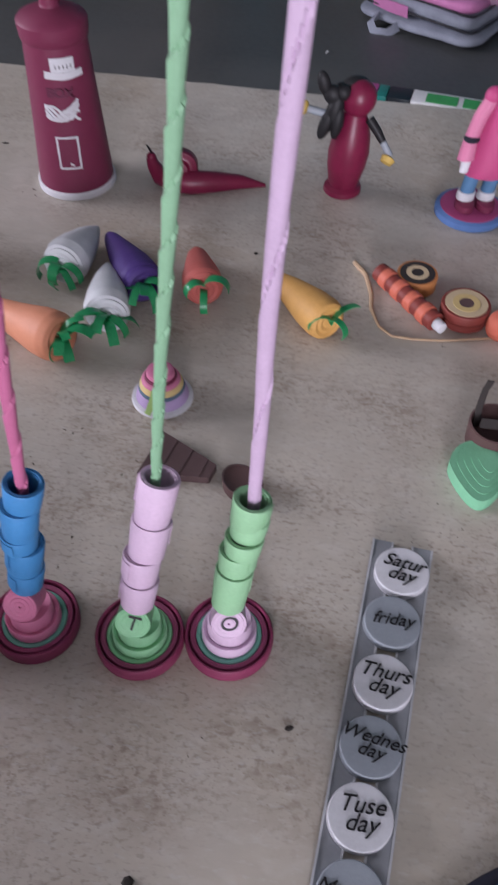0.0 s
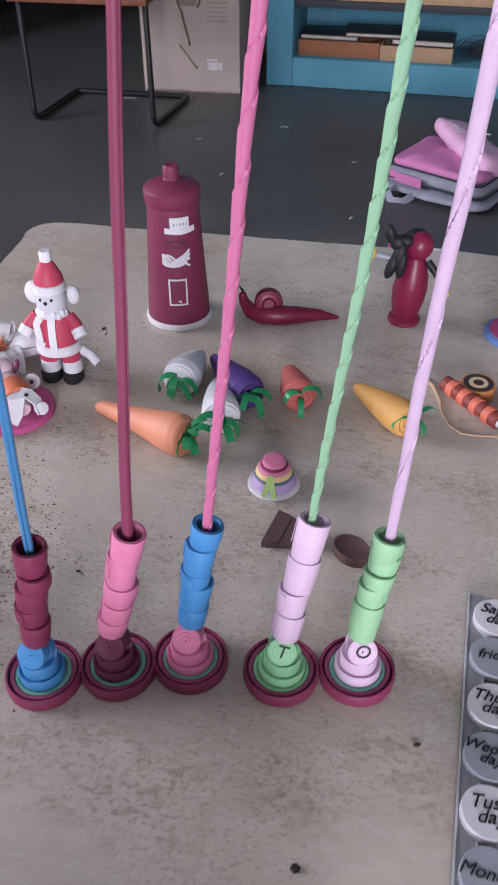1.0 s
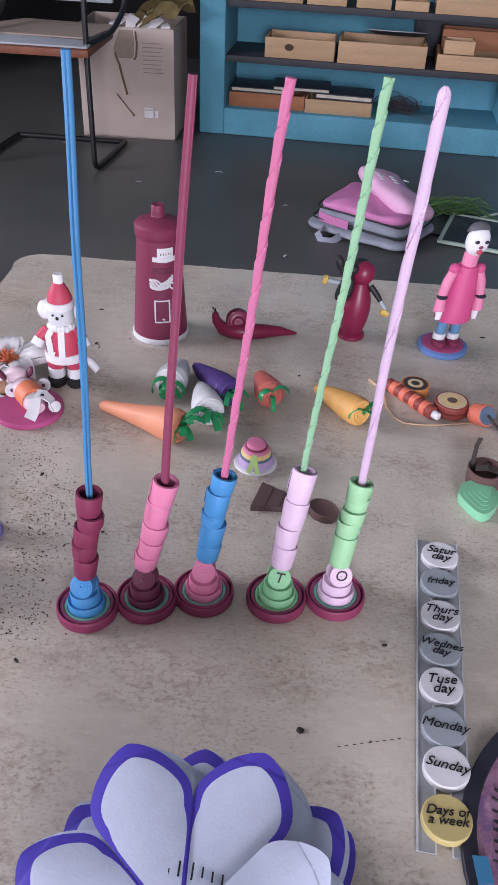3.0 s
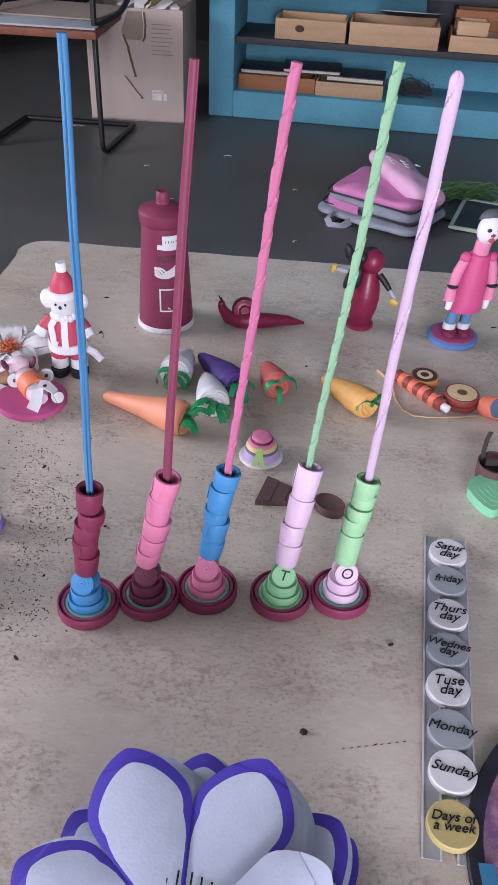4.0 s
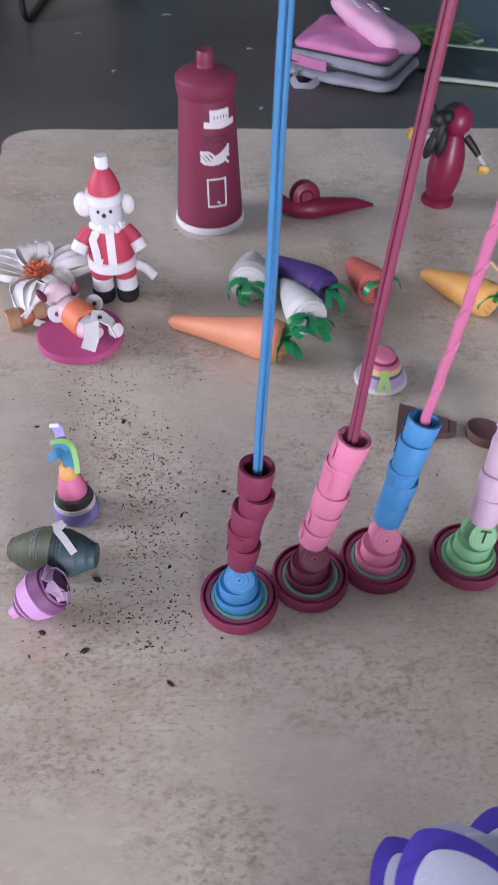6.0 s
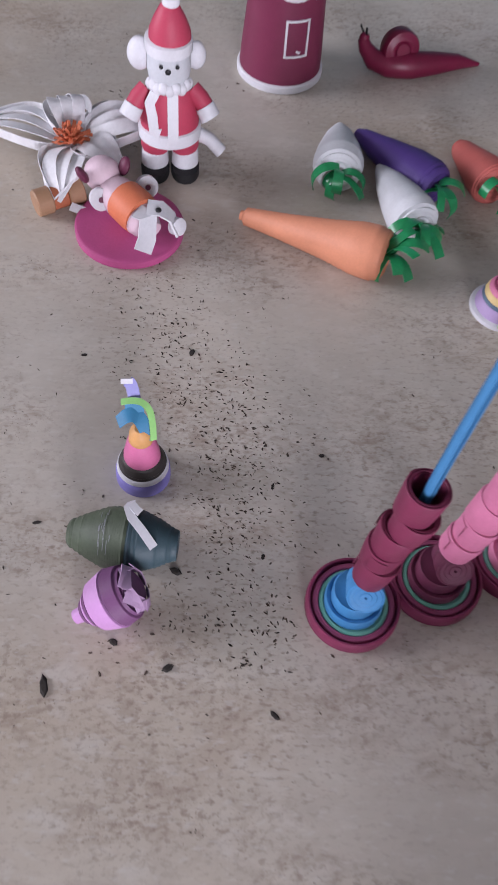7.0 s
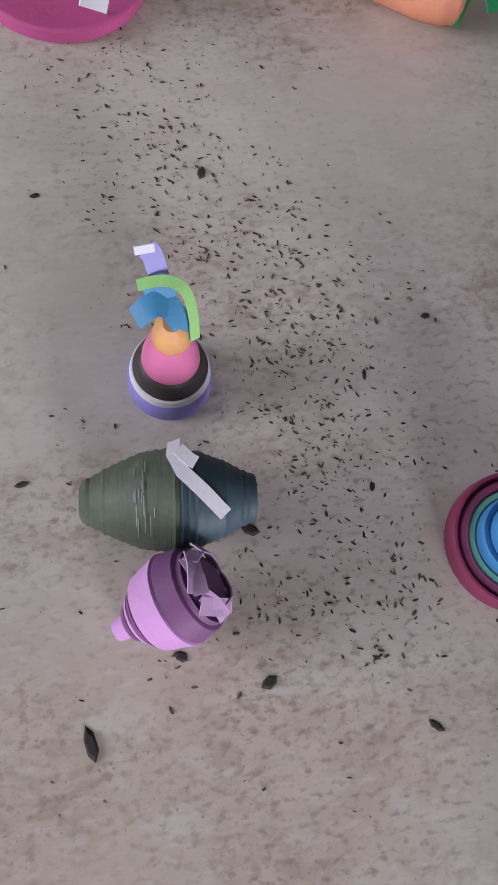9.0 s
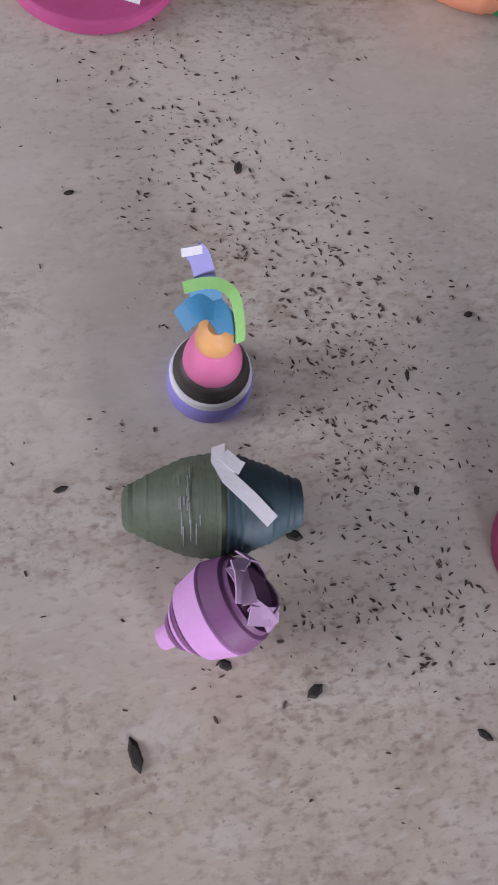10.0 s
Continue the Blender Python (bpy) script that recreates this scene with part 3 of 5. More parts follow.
for i, (word, x, y, col) in enumerate(DISCS):
    bm = blank()
    r = 0.0182 if i < 7 else 0.0186
    prof = [(r - 0.0006, 0), (r, 0.0008), (r, 0.0066), (r - 0.0006, 0.0073)] + [(r - 0.0006 - 0.0017 * q, 0.0073 + 0.00012 * (q % 2)) for q in range(1, 10)] + [(0, 0.0074)]
    lathe(bm, prof, None, 0, 40)
    d = part("day_disc", bm, col, strip, m=pose(x, y, 0.002, rnd.uniform(-2, 2), rnd.uniform(-2, 2), rnd.uniform(-6, 4)))
    lettering("lettering", word, (0.0104 if i == 7 else 0.0112 if i == 3 else 0.0132) if "\n" in word else 0.0118, "ink", d, pose(0, 0.001, 0.0078, 0, 0, rnd.uniform(-8, 2)), 0.35, 0.0 if word == "Monday" else 0.00004)

# ---- large white paper flower with violet marker edges ----
FC = V(0.0983, 0.352, 0.0)
flower = thing("paper_flower", pose(FC.x, FC.y, 0), "large layered white paper flower with violet marker edges", "paper craft")


def petal(R, half=22.5, notch=0.072, edge=0.009, seam=0.0016, lift=0.01, curl=0.0):
    """One petal of a sheet from the centre: a border of marker ink, white inside."""
    bm = blank()
    t = math.tan(radians(half))
    un = notch * math.cos(radians(half))
    ri = R - edge * 1.15
    us = [0.012 + (un - 0.012) * i / 8 for i in range(9)]
    us += [un + (ri - un) * math.sin(math.pi / 2 * i / 14) for i in range(1, 15)]
    us += [ri + (R - ri) * math.sin(math.pi / 2 * i / 6) for i in range(1, 7)]

    def half_width(u, end, base):
        s = min(1.0, (u - un) / (end - un))
        bulge = 1 + 0.2 * math.sin(min(1, s * 2.2) * math.pi * 0.5) - 0.12 * s
        return base * bulge * max(0.0, 1 - s ** 2.2) ** 0.6

    rows = []
    for u in us:
        if u <= un:
            w = u * t
            wi = w - (seam + (edge * 0.62 - seam) * max(0, (u / un - 0.72) / 0.28) ** 2)
        else:
            w = half_width(u, R, un * t)
            wi = min(w, half_width(u, ri, un * t - edge * 0.62)) if u < ri - 1e-6 else 0.0
        z = lift * (u / R) ** 2 + curl * max(0, u / R - 0.6) ** 2
        dome = 0.0045 * min(1, u / un) * min(1, w / (un * t))
        q = (wi / w) ** 2 if w > 1e-6 else 0
        rows.append([V(u, -w, z - dome), V(u, -wi, z - dome * q), V(u, 0, z), V(u, wi, z - dome * q), V(u, w, z - dome)])
    vs = [[bm.verts.new(p) for p in r] for r in rows]
    for n_, (a, b) in enumerate(zip(vs, vs[1:])):
        flat = rows[n_][3].y < 1e-6 and rows[n_ + 1][3].y < 1e-6
        for k in range(4):
            if k in (1, 2) and flat:
                continue
            f = bm.faces.new((a[k], a[k + 1], b[k + 1], b[k]))
            f.smooth, f.material_index = True, 0 if k in (0, 3) else 1
    bmesh.ops.remove_doubles(bm, verts=bm.verts, dist=2e-5)
    bmesh.ops.solidify(bm, geom=list(bm.faces), thickness=0.0007)
    return bm


LAYERS = [(0.0885, 0.1195, 115.6, 0.005, 0), (0.0845, 0.1202, 112.0, 0.003, 1), (0.0805, 0.1212, 109.0, 0.001, 1), (0.0765, 0.1222, 106.4, -0.001, 1), (0.0725, 0.1230, 104.6, -0.003, 1),
          (0.064, 0.129, 91.2, 0.0, 0), (0.060, 0.131, 89.4, 0.0, 1), (0.049, 0.137, 88.0, -0.008, 0), (0.028, 0.142, 112.0, -0.015, 0)]
for li, (z, R, a0, lift, plain) in enumerate(LAYERS):
    for k in range(8):
        lf = lift + rnd.uniform(-0.003, 0.003) * (0.15 if li < 5 else 1)
        ang = a0 + 45 * k
        if li == 0 and k == 6:
            bm = petal(R * 0.77, notch=0.062, lift=0.006, curl=0.026)
            part("petal", bm, ["flower_white", "flower_white"], flower, m=pose(0, 0, z + 0.004, 0, 0, ang + 3))
            continue
        Rk = R * (0.76 if li == 8 else 0.87) if li >= 5 and k in (1, 2) else R * 0.82 if li in (1, 2, 3, 4) and k == 6 else R * 0.9 if li < 5 and k == 1 else R
        if li < 5 and k in (1, 2):
            lf -= 0.012
        part("petal", petal(Rk, notch=0.0765 * Rk / R, lift=lf), ["flower_white" if plain else "violet_ink", "flower_white"], flower, m=pose(0, 0, z + rnd.uniform(-0.0008, 0.0008), 0, 0, ang))
core = blank()
lathe(core, [(0.055, 0), (0.06, 0.004), (0.05, 0.03), (0.035, 0.06), (0.02, 0.084), (0, 0.085)], None, 0, 24)
part("core", core, "flower_white", flower)
bm = blank()
for k, (x, y, h) in enumerate(((-0.012, 0.026, 0.008), (-0.006, 0.030, 0.009), (0.002, 0.029, 0.010), (0.008, 0.031, 0.006), (0.014, 0.029, 0.006), (0.020, 0.027, 0.007))):
    block(bm, (x, y, 0.0896), (x + 0.0011, y + h, 0.0902))
part("writing_bar", bm, "ink", flower)

# ---- round glittery mauve disc with a dark border ----
gl = thing("glitter_disc", pose(0.432, 0.462, 0), "mauve glitter foam disc with black border and dark handwriting", "paper craft")
bm = blank()
lathe(bm, [(0.1385, 0.001), (0.1385, 0.0034), (0, 0.0035)], None, 0, 72)
part("face", bm, "glitter", gl)
bm = blank()
lathe(bm, [(0.149, 0.0), (0.15, 0.001), (0.15, 0.0042), (0.149, 0.0052), (0.139, 0.0052), (0.138, 0.0042), (0.138, 0.0005)], None, 0, 72, False)
part("border", bm, "navy_paper", gl)
for a, col in ((124, "ribbon_blue"), (185, "ribbon_blue"), (205, "pale_blue")):
    bm = blank()
    prism(bm, [(math.cos(radians(a + q)) * r, math.sin(radians(a + q)) * r) for q, r in ((-4, 0.132), (4, 0.132), (4, 0.143), (-4, 0.143))], 0.0054, 0.0062)
    part("blue_tab", bm, col, gl)
for row, (rr, a0, a1) in enumerate(((0.122, 134, 200), (0.095, 130, 195), (0.07, 130, 190))):
    a = a0
    while a < a1:
        bm = blank()
        w = rnd.uniform(1.6, 3.2)
        hgt = rnd.choice((0.008, 0.012, 0.016)) if row == 0 else rnd.choice((0.005, 0.008))
        ca, sa = math.cos(radians(a)), math.sin(radians(a))
        tube(bm, [V(ca * (rr + q * hgt) - sa * 0.003 * math.sin(q * 5), sa * (rr + q * hgt) + ca * 0.003 * math.sin(q * 5), 0.004) for q in (-0.5, -0.25, 0, 0.25, 0.5)], 0.0011, 0, 6)
        part("writing_bar", bm, "ink", gl)
        a += w + 1.2


# ---- post box of maroon card ----
PB = thing("toy_post_box", pose(-0.067, 1.178, 0), "maroon card toy post box with white base and stickers", "toy post box")
bm = blank()
lathe(bm, [(0.0375, 0.006), (0.0372, 0.02), (0.0345, 0.06), (0.0315, 0.11), (0.0295, 0.148)], None, 0, 40)
part("body", bm, "maroon", PB)
bm = blank()
lathe(bm, [(0.0388, 0), (0.0398, 0.001), (0.0398, 0.0065), (0.0385, 0.0078), (0.0372, 0.0078)], None, 0, 40)
part("base_ring", bm, "white", PB)
bm = blank()
lathe(bm, [(0.0296, 0.147), (0.0312, 0.149), (0.0318, 0.155), (0.0322, 0.163), (0.0300, 0.166), (0.018, 0.1715), (0.0095, 0.1735), (0.0085, 0.176)], None, 0, 40)
lid = part("lid", bm, "maroon", PB)
bm = blank()
lathe(bm, [(0.0085, 0.172), (0.009, 0.178), (0.0086, 0.187), (0.0075, 0.189), (0.004, 0.188), (0, 0.188)], None, 0, 24)
part("knob", bm, "maroon", lid)


def on_box(u, z, lift=0.0006):
    """A point on the post box's side: u metres round from its front."""
    r = np.interp(z, [0.006, 0.02, 0.06, 0.11, 0.148], [0.0375, 0.0372, 0.0345, 0.0315, 0.0295]) + lift
    a = radians(-75) + u / r
    return V(r * math.cos(a), r * math.sin(a), z)


def box_strip(pts, wide, mat, name, label=""):
    bm = blank()
    p = [on_box(u, z) for u, z in pts]
    ribbon(bm, p, [(p[min(i + 1, len(p) - 1)] - p[max(i - 1, 0)]).cross(V(q.x, q.y, 0)) for i, q in enumerate(p)], wide, 0.0008)
    return part(name, bm, mat, PB, label)


# white hat-shaped label with dark bars for its writing
box_strip([(-0.011 + 0.003 * i, 0.1235 + 0.0016 * abs(i - 6) / 6) for i in range(13)], 0.0065, "white", "label_brim", "white paper hat-shaped label")
box_strip([(-0.0045 + 0.002 * i, 0.1335) for i in range(12)], 0.013, "white", "label_crown")
for i in range(5):
    box_strip([(0.000 + 0.0035 * i, 0.1305), (0.0008 + 0.0035 * i, 0.1365)], 0.0009, "ink", "writing_bar")
word = lettering("lettering", "BOX", 0.0125, "dark_maroon", PB, Matrix(), 0.0, 0.0001)
for v in word.data.vertices:
    v.co = on_box(v.co.x + 0.0005, 0.1085 + v.co.y, 0.0003 + v.co.z)
# white scribbled envelope sticker
for k in range(5):
    box_strip([(-0.016 + 0.0027 * i, 0.0905 - 0.0012 * k + 0.0085 * math.sin(i * 0.55 + k) * (0.4 + 0.05 * i) + 0.00012 * (i - 6) ** 2) for i in range(13)], 0.0024, "white", "white_stroke")
for a, b in (((-0.0095, 0.035), (-0.0095, 0.066)), ((0.0105, 0.035), (0.0105, 0.066)), ((-0.0105, 0.066), (0.0115, 0.066)), ((-0.0105, 0.035), (0.0115, 0.035)), ((0.0005, 0.040), (0.004, 0.038))):
    box_strip([(a[0] + (b[0] - a[0]) * i / 5, a[1] + (b[1] - a[1]) * i / 5) for i in range(6)], 0.0019, "white", "outline_stroke")
lettering("lettering", "BOX", 0.0115, "dark_maroon", PB, Matrix.Translation(on_box(0.001, 0.1085, 0.0012)) @ pose(0, 0, 0, 88, 0, 6), 0.1, 0.0002)

# ---- small figure in a red coat ----
SM = ["red", "white", "black", "face_white"]
bm = blank()
for s in (-1, 1):
    lathe(bm, [(0.0118, 0), (0.0128, 0.002), (0.0128, 0.0095), (0.010, 0.011)], scaled(s * 0.0135, -0.004, 0, 1, 1.2, 1), 2, 20)
    lathe(bm, [(0.0112, 0.0105), (0.0122, 0.0115), (0.0118, 0.0235), (0.0105, 0.025)], pose(s * 0.0135, -0.001, 0), 1, 20)
    lathe(bm, [(0.0118, 0.024), (0.0132, 0.028), (0.0125, 0.038)], pose(s * 0.0125, 0, 0), 0, 20)
    tube(bm, [V(s * 0.019, -0.002, 0.078), V(s * 0.026, -0.006, 0.072), V(s * 0.031, -0.010, 0.066)], [0.0072, 0.0076, 0.0075], 0, 14)
    tube(bm, [V(s * 0.0295, -0.009, 0.068), V(s * 0.0345, -0.013, 0.060)], [0.0084, 0.0088], 1, 14)
lathe(bm, [(0.0262, 0.0365), (0.0272, 0.0375), (0.0272, 0.0475), (0.0255, 0.0485)], scaled(0, 0, 0, 1, 0.85, 1), 1, 32)
lathe(bm, [(0.0252, 0.0475), (0.0255, 0.052), (0.0235, 0.068), (0.0195, 0.079), (0.014, 0.084)], scaled(0, 0, 0, 1, 0.85, 1), 0, 32)
ribbon(bm, [V(0.0025, -0.0235 + 0.0001 * i * i, 0.046 + 0.0045 * i) for i in range(9)], V(1, 0, 0), 0.009, 0.0016, 1)
ribbon(bm, [V(-0.0085, -0.0218, 0.051), V(-0.0135, -0.0212, 0.053), V(-0.0145, -0.0195, 0.064), V(-0.0165, -0.0165, 0.074), V(-0.012, -0.014, 0.081)], V(1, 0, 0.25), 0.0085, 0.0016, 1)
lathe(bm, [(0.0125, 0.080), (0.0172, 0.086), (0.0186, 0.093), (0.0182, 0.104), (0.0168, 0.110)], scaled(0, 0, 0, 0.96, 0.9, 1), 3, 28)
for q in range(9):
    a = radians(-165 + q * 19)
    ball(bm, scaled(0.0155 * math.cos(a), 0.0140 * math.sin(a) - 0.001, 0.0835 + 0.0015 * (q % 2), 0.0048, 0.0046, 0.0052), 1, 12, 8)
lathe(bm, [(0.0178, 0.1085), (0.0192, 0.109), (0.0192, 0.117), (0.0178, 0.118)], None, 1, 28)
lathe(bm, [(0.0170, 0.117), (0.0165, 0.123), (0.0125, 0.132), (0.0080, 0.1395), (0.005, 0.142)], pose(0.001, 0, 0), 0, 28)
lathe(bm, [(0.0062, 0.1405), (0.0070, 0.1415), (0.0070, 0.150), (0.0058, 0.152), (0, 0.1515)], pose(0.002, 0, 0), 1, 16)
ball(bm, scaled(-0.0235, 0.010, 0.099, 0.0105, 0.008, 0.013), 1)
ball(bm, scaled(0.0225, 0.012, 0.097, 0.0085, 0.007, 0.011), 1)
for x, z, r in ((-0.0065, 0.1035, 0.0017), (0.0065, 0.1035, 0.0017), (-0.001, 0.0995, 0.0024)):
    ball(bm, scaled(x, -0.0168, z, r, 0.001, r), 2, 10, 6)
tube(bm, [V(0.026, 0.004, 0.034), V(0.036, 0.002, 0.030), V(0.046, -0.002, 0.021)], 0.0058, 1, 12)
single("santa_style_doll", bm, SM, pose(-0.1615, 1.027, 0, 0, 0, 4) @ Matrix.Diagonal((0.9, 0.9, 1.0, 1)), "white quilled paper doll in red coat and cap", "doll")

# ---- pink disc with a lying paper animal ----
PD = single("pink_paper_disc", lathe(blank(), [(0.0408, 0), (0.042, 0.001), (0.042, 0.0068), (0.0408, 0.0078)] + [(0.040 - 0.004 * q, 0.0079 + 0.0002 * (q % 2)) for q in range(9)] + [(0, 0.008)], None, 0, 56),
            "magenta", pose(-0.1895, 0.955, 0), "flat magenta quilled paper disc", "paper craft")
AM = ["pig_pink", "orange_wool", "white", "dark_maroon", "black"]
bm = blank()
tube(bm, [V(-0.018, 0.03, 0.016), V(-0.012, 0.018, 0.018), V(-0.003, 0.004, 0.018), V(0.006, -0.010, 0.016), V(0.012, -0.02, 0.013)], [0.011, 0.0145, 0.015, 0.0135, 0.009], 0, 20)
tube(bm, [V(-0.006, 0.010, 0.0185), V(0.002, -0.002, 0.0185), V(0.006, -0.008, 0.018)], [0.0162, 0.0166, 0.0158], 1, 20)
ball(bm, scaled(-0.021, 0.032, 0.026, 0.0145, 0.0135, 0.014), 0)
for s in (-1, 1):
    ball(bm, scaled(-0.02 + s * 0.016, 0.026 + s * 0.004, 0.034, 0.0035, 0.006, 0.008, 0, s * 25, 20), 3, 12, 8)
for x, y in ((-0.024, 0.012), (0.012, 0.024)):
    lathe(bm, [(0.006, -0.004), (0.0085, -0.003), (0.0085, 0.004), (0.0055, 0.0048), (0.002, 0.004), (0, 0.0042)], pose(x, y, 0.019, 60, 20, 0), 2, 20)
    lathe(bm, [(0.0022, 0.0044), (0.0022, 0.0052)], pose(x, y, 0.019, 60, 20, 0), 3, 10)
ribbon(bm, [V(0.002, -0.014, 0.029), V(0.010, -0.020, 0.028), V(0.008, -0.030, 0.016), V(0.004, -0.036, 0.009)], V(1, 0.4, 0), 0.014, 0.0016, 2)
ribbon(bm, [V(0.010, -0.012, 0.030), V(0.020, -0.014, 0.030), V(0.028, -0.017, 0.024), V(0.032, -0.022, 0.012)], V(0, 1, 0.3), 0.013, 0.0016, 2)
lathe(bm, [(0.005, -0.003), (0.0068, -0.002), (0.0068, 0.004), (0.004, 0.005), (0, 0.0045)], pose(0.031, -0.018, 0.016, 70, 0, 40), 2, 18)
ball(bm, scaled(0.018, -0.016, 0.0305, 0.0024, 0.0024, 0.0015), 4, 10, 6)
single("paper_animal", bm, AM, pose(-0.186, 0.956, 0.003, 0, 0, 8), "pale pink paper animal with orange band lying on a magenta disc", "doll")

# ---- white ribbon bow with an orange tuft, and a tan spool ----
bow = thing("white_paper_bow", pose(-0.238, 1.035, 0), "white translucent paper bow with an orange tuft", "paper craft")
for k, (a, L, w, z) in enumerate(((165, 0.085, 0.042, 0.012), (25, 0.072, 0.046, 0.014), (262, 0.066, 0.040, 0.010), (320, 0.05, 0.034, 0.012), (110, 0.05, 0.036, 0.02))):
    bm = blank()
    n = 14
    for s in (-1, 1):
        pts = [V(L * i / n, s * w * 0.5 * math.sin(math.pi * (i / n) ** 0.8), z * math.sin(math.pi * i / n) + 0.004) for i in range(n + 1)]
        ribbon(bm, pts, V(0, 0.25 * s, 1), 0.011, 0.0006)
    for j in range(3):
        pts = [V(L * i / n, (j - 1) * w * 0.27 * math.sin(math.pi * i / n), z * 1.3 * math.sin(math.pi * i / n) + 0.006) for i in range(n + 1)]
        ribbon(bm, pts, V(0, 1, 0.3), w * 0.29, 0.0005)
    part("loop", bm, "glass_white", bow, m=pose(0, 0, 0.008, 0, 0, a))
bm = blank()
for k in range(60):
    a, e = rnd.uniform(0, 2 * math.pi), rnd.uniform(0.2, 1.4)
    d = V(math.cos(a) * math.cos(e), math.sin(a) * math.cos(e), math.sin(e))
    ribbon(bm, [d * 0.003, d * 0.010 + V(0, 0, 0.002), d * 0.0165 + V(rnd.uniform(-1, 1), rnd.uniform(-1, 1), rnd.uniform(-1, 0.5)) * 0.004], V(-d.y, d.x, 0.2), 0.0028, 0.0005)
part("tuft", bm, "orange_wool", bow, "orange fringed paper tuft", pose(-0.002, -0.008, 0.022))
sp = thing("tan_spool", pose(-0.2455, 0.978, 0.0105, 0, 0, 30), "small tan and orange wooden spool", "spool")
for i, (x, r, c) in enumerate(((-0.02, 0.0105, "tan_wood"), (-0.007, 0.009, "wood_orange"), (0.006, 0.0105, "tan_wood"))):
    bm = lathe(blank(), [(r - 0.001, 0), (r, 0.001), (r, 0.012), (r - 0.001, 0.013)], pose(x, 0, 0, 0, 90, 0), 0, 24)
    part("ring", bm, c, sp)
bm = ribbon(blank(), [V(0.004, -0.012, -0.002), V(0.012, -0.02, -0.004), V(0.016, -0.032, -0.009)], V(1, 0.3, 0.2), 0.007, 0.001)
part("paper_tail", bm, "glass_white", sp)

# ---- paper vegetables ----
def curl(bm, o, d, length, wide, turns, rng, idx=0):
    """A paper strip that leaves o along d and rolls down."""
    d = Vector(d).normalized()
    up = V(0, 0, 1)
    ang = rng.uniform(0.1, 1.25)
    pts, p = [], Vector(o)
    n = 9
    for i in range(n + 1):
        pts.append(p.copy())
        h = (d * math.cos(ang) + up * math.sin(ang))
        p = p + h * (length / n)
        if p.z < 0.0015:
            p.z = 0.0015
        ang -= turns * 2 * math.pi / n
    ribbon(bm, pts, d.cross(up) + V(0, 0, rng.uniform(-0.35, 0.35)), wide, 0.0006, idx)


def vegetable(name, p0, p1, prof, mat, label, group, greens, rng, butt_rings=True):
    """A cone of rolled paper lying on the table from tip p0 to butt p1, with curled green strips. prof: (part of length, radius)."""
    p0, p1 = Vector(p0), Vector(p1)
    L = (p1 - p0).length
    ob = thing(name, pose(p0.x, p0.y, 0), label, "paper vegetable", group)
    o = V(p0.x, p0.y, 0)
    pr = []
    xs, rs = [a for a, _ in prof], [b for _, b in prof]
    steps = 26
    for i in range(steps + 1):
        f = i / steps
        r = float(np.interp(f, xs, rs))
        pr.append((r, L * f))
        if i < steps:
            pr.append((r + 0.0001, L * (f + 0.55 / steps)))
    bm = lathe(blank(), pr, None, 0, 32)
    body = part("body", bm, mat, ob, m=along(p0 - o, p1 - o))
    end = p1 - o
    d = (p1 - p0).normalized()
    if butt_rings:
        r = rs[-1]
        bm = lathe(blank(), [(r, 0)] + [(r * (1 - q / 6), 0.0006 + 0.0011 * (q % 2)) for q in range(1, 6)] + [(0, 0.001)], None, 0, 28)
        part("butt", bm, mat, body, m=pose(0, 0, L))
    for g in range(greens):
        a = (g / max(greens - 1, 1) - 0.5) * 3.2 + rng.uniform(-0.35, 0.35)
        dd = Matrix.Rotation(a, 3, "Z") @ V(d.x, d.y, 0)
        bm = blank()
        curl(bm, end + d * 0.0025 + V(0, 0, rng.uniform(-0.002, 0.008)), dd, rng.uniform(0.024, 0.037), rng.uniform(0.0062, 0.0088), rng.uniform(0.18, 0.5), rng)
        part("green_strip", bm, "leaf_green", ob)
    return ob


VG = "paper vegetables"
g1 = random.Random(3)
vegetable("paper_carrot", (-0.1030, 0.971, 0.0075), (0.0045, 0.920, 0.0210), [(0, 0.004), (0.015, 0.0068), (0.3, 0.0105), (0.6, 0.0155), (0.82, 0.0205), (0.92, 0.021), (1, 0.0185)], "carrot",
          "orange rolled paper carrot with curled green top", VG, 8, g1)
vegetable("paper_turnip", (-0.0170, 1.087, 0.010), (-0.0255, 1.010, 0.021), [(0, 0.0025), (0.06, 0.005), (0.3, 0.0125), (0.6, 0.0185), (0.8, 0.021), (0.93, 0.019), (1, 0.014)], "turnip_white",
          "white rolled paper radish with green strips, lying at the back", VG, 6, g1)
vegetable("paper_turnip", (0.0110, 1.030, 0.014), (0.034, 0.953, 0.021), [(0, 0.0025), (0.06, 0.005), (0.3, 0.012), (0.6, 0.0175), (0.82, 0.020), (0.93, 0.0185), (1, 0.014)], "turnip_white",
          "white rolled paper radish leaning on the orange carrot", VG, 7, g1)
vegetable("paper_brinjal", (-0.002, 1.077, 0.010), (0.0535, 1.000, 0.0205), [(0, 0.0045), (0.08, 0.0075), (0.35, 0.0125), (0.7, 0.0185), (0.9, 0.0195), (1, 0.016)], "purple",
          "deep violet rolled paper brinjal with green strips", VG, 6, g1)
vegetable("paper_carrot", (0.085, 1.066, 0.011), (0.105, 1.007, 0.0185), [(0, 0.0065), (0.1, 0.0095), (0.4, 0.0135), (0.7, 0.0175), (0.9, 0.018), (1, 0.015)], "red_carrot",
          "short coral red rolled paper carrot", VG, 3, g1)
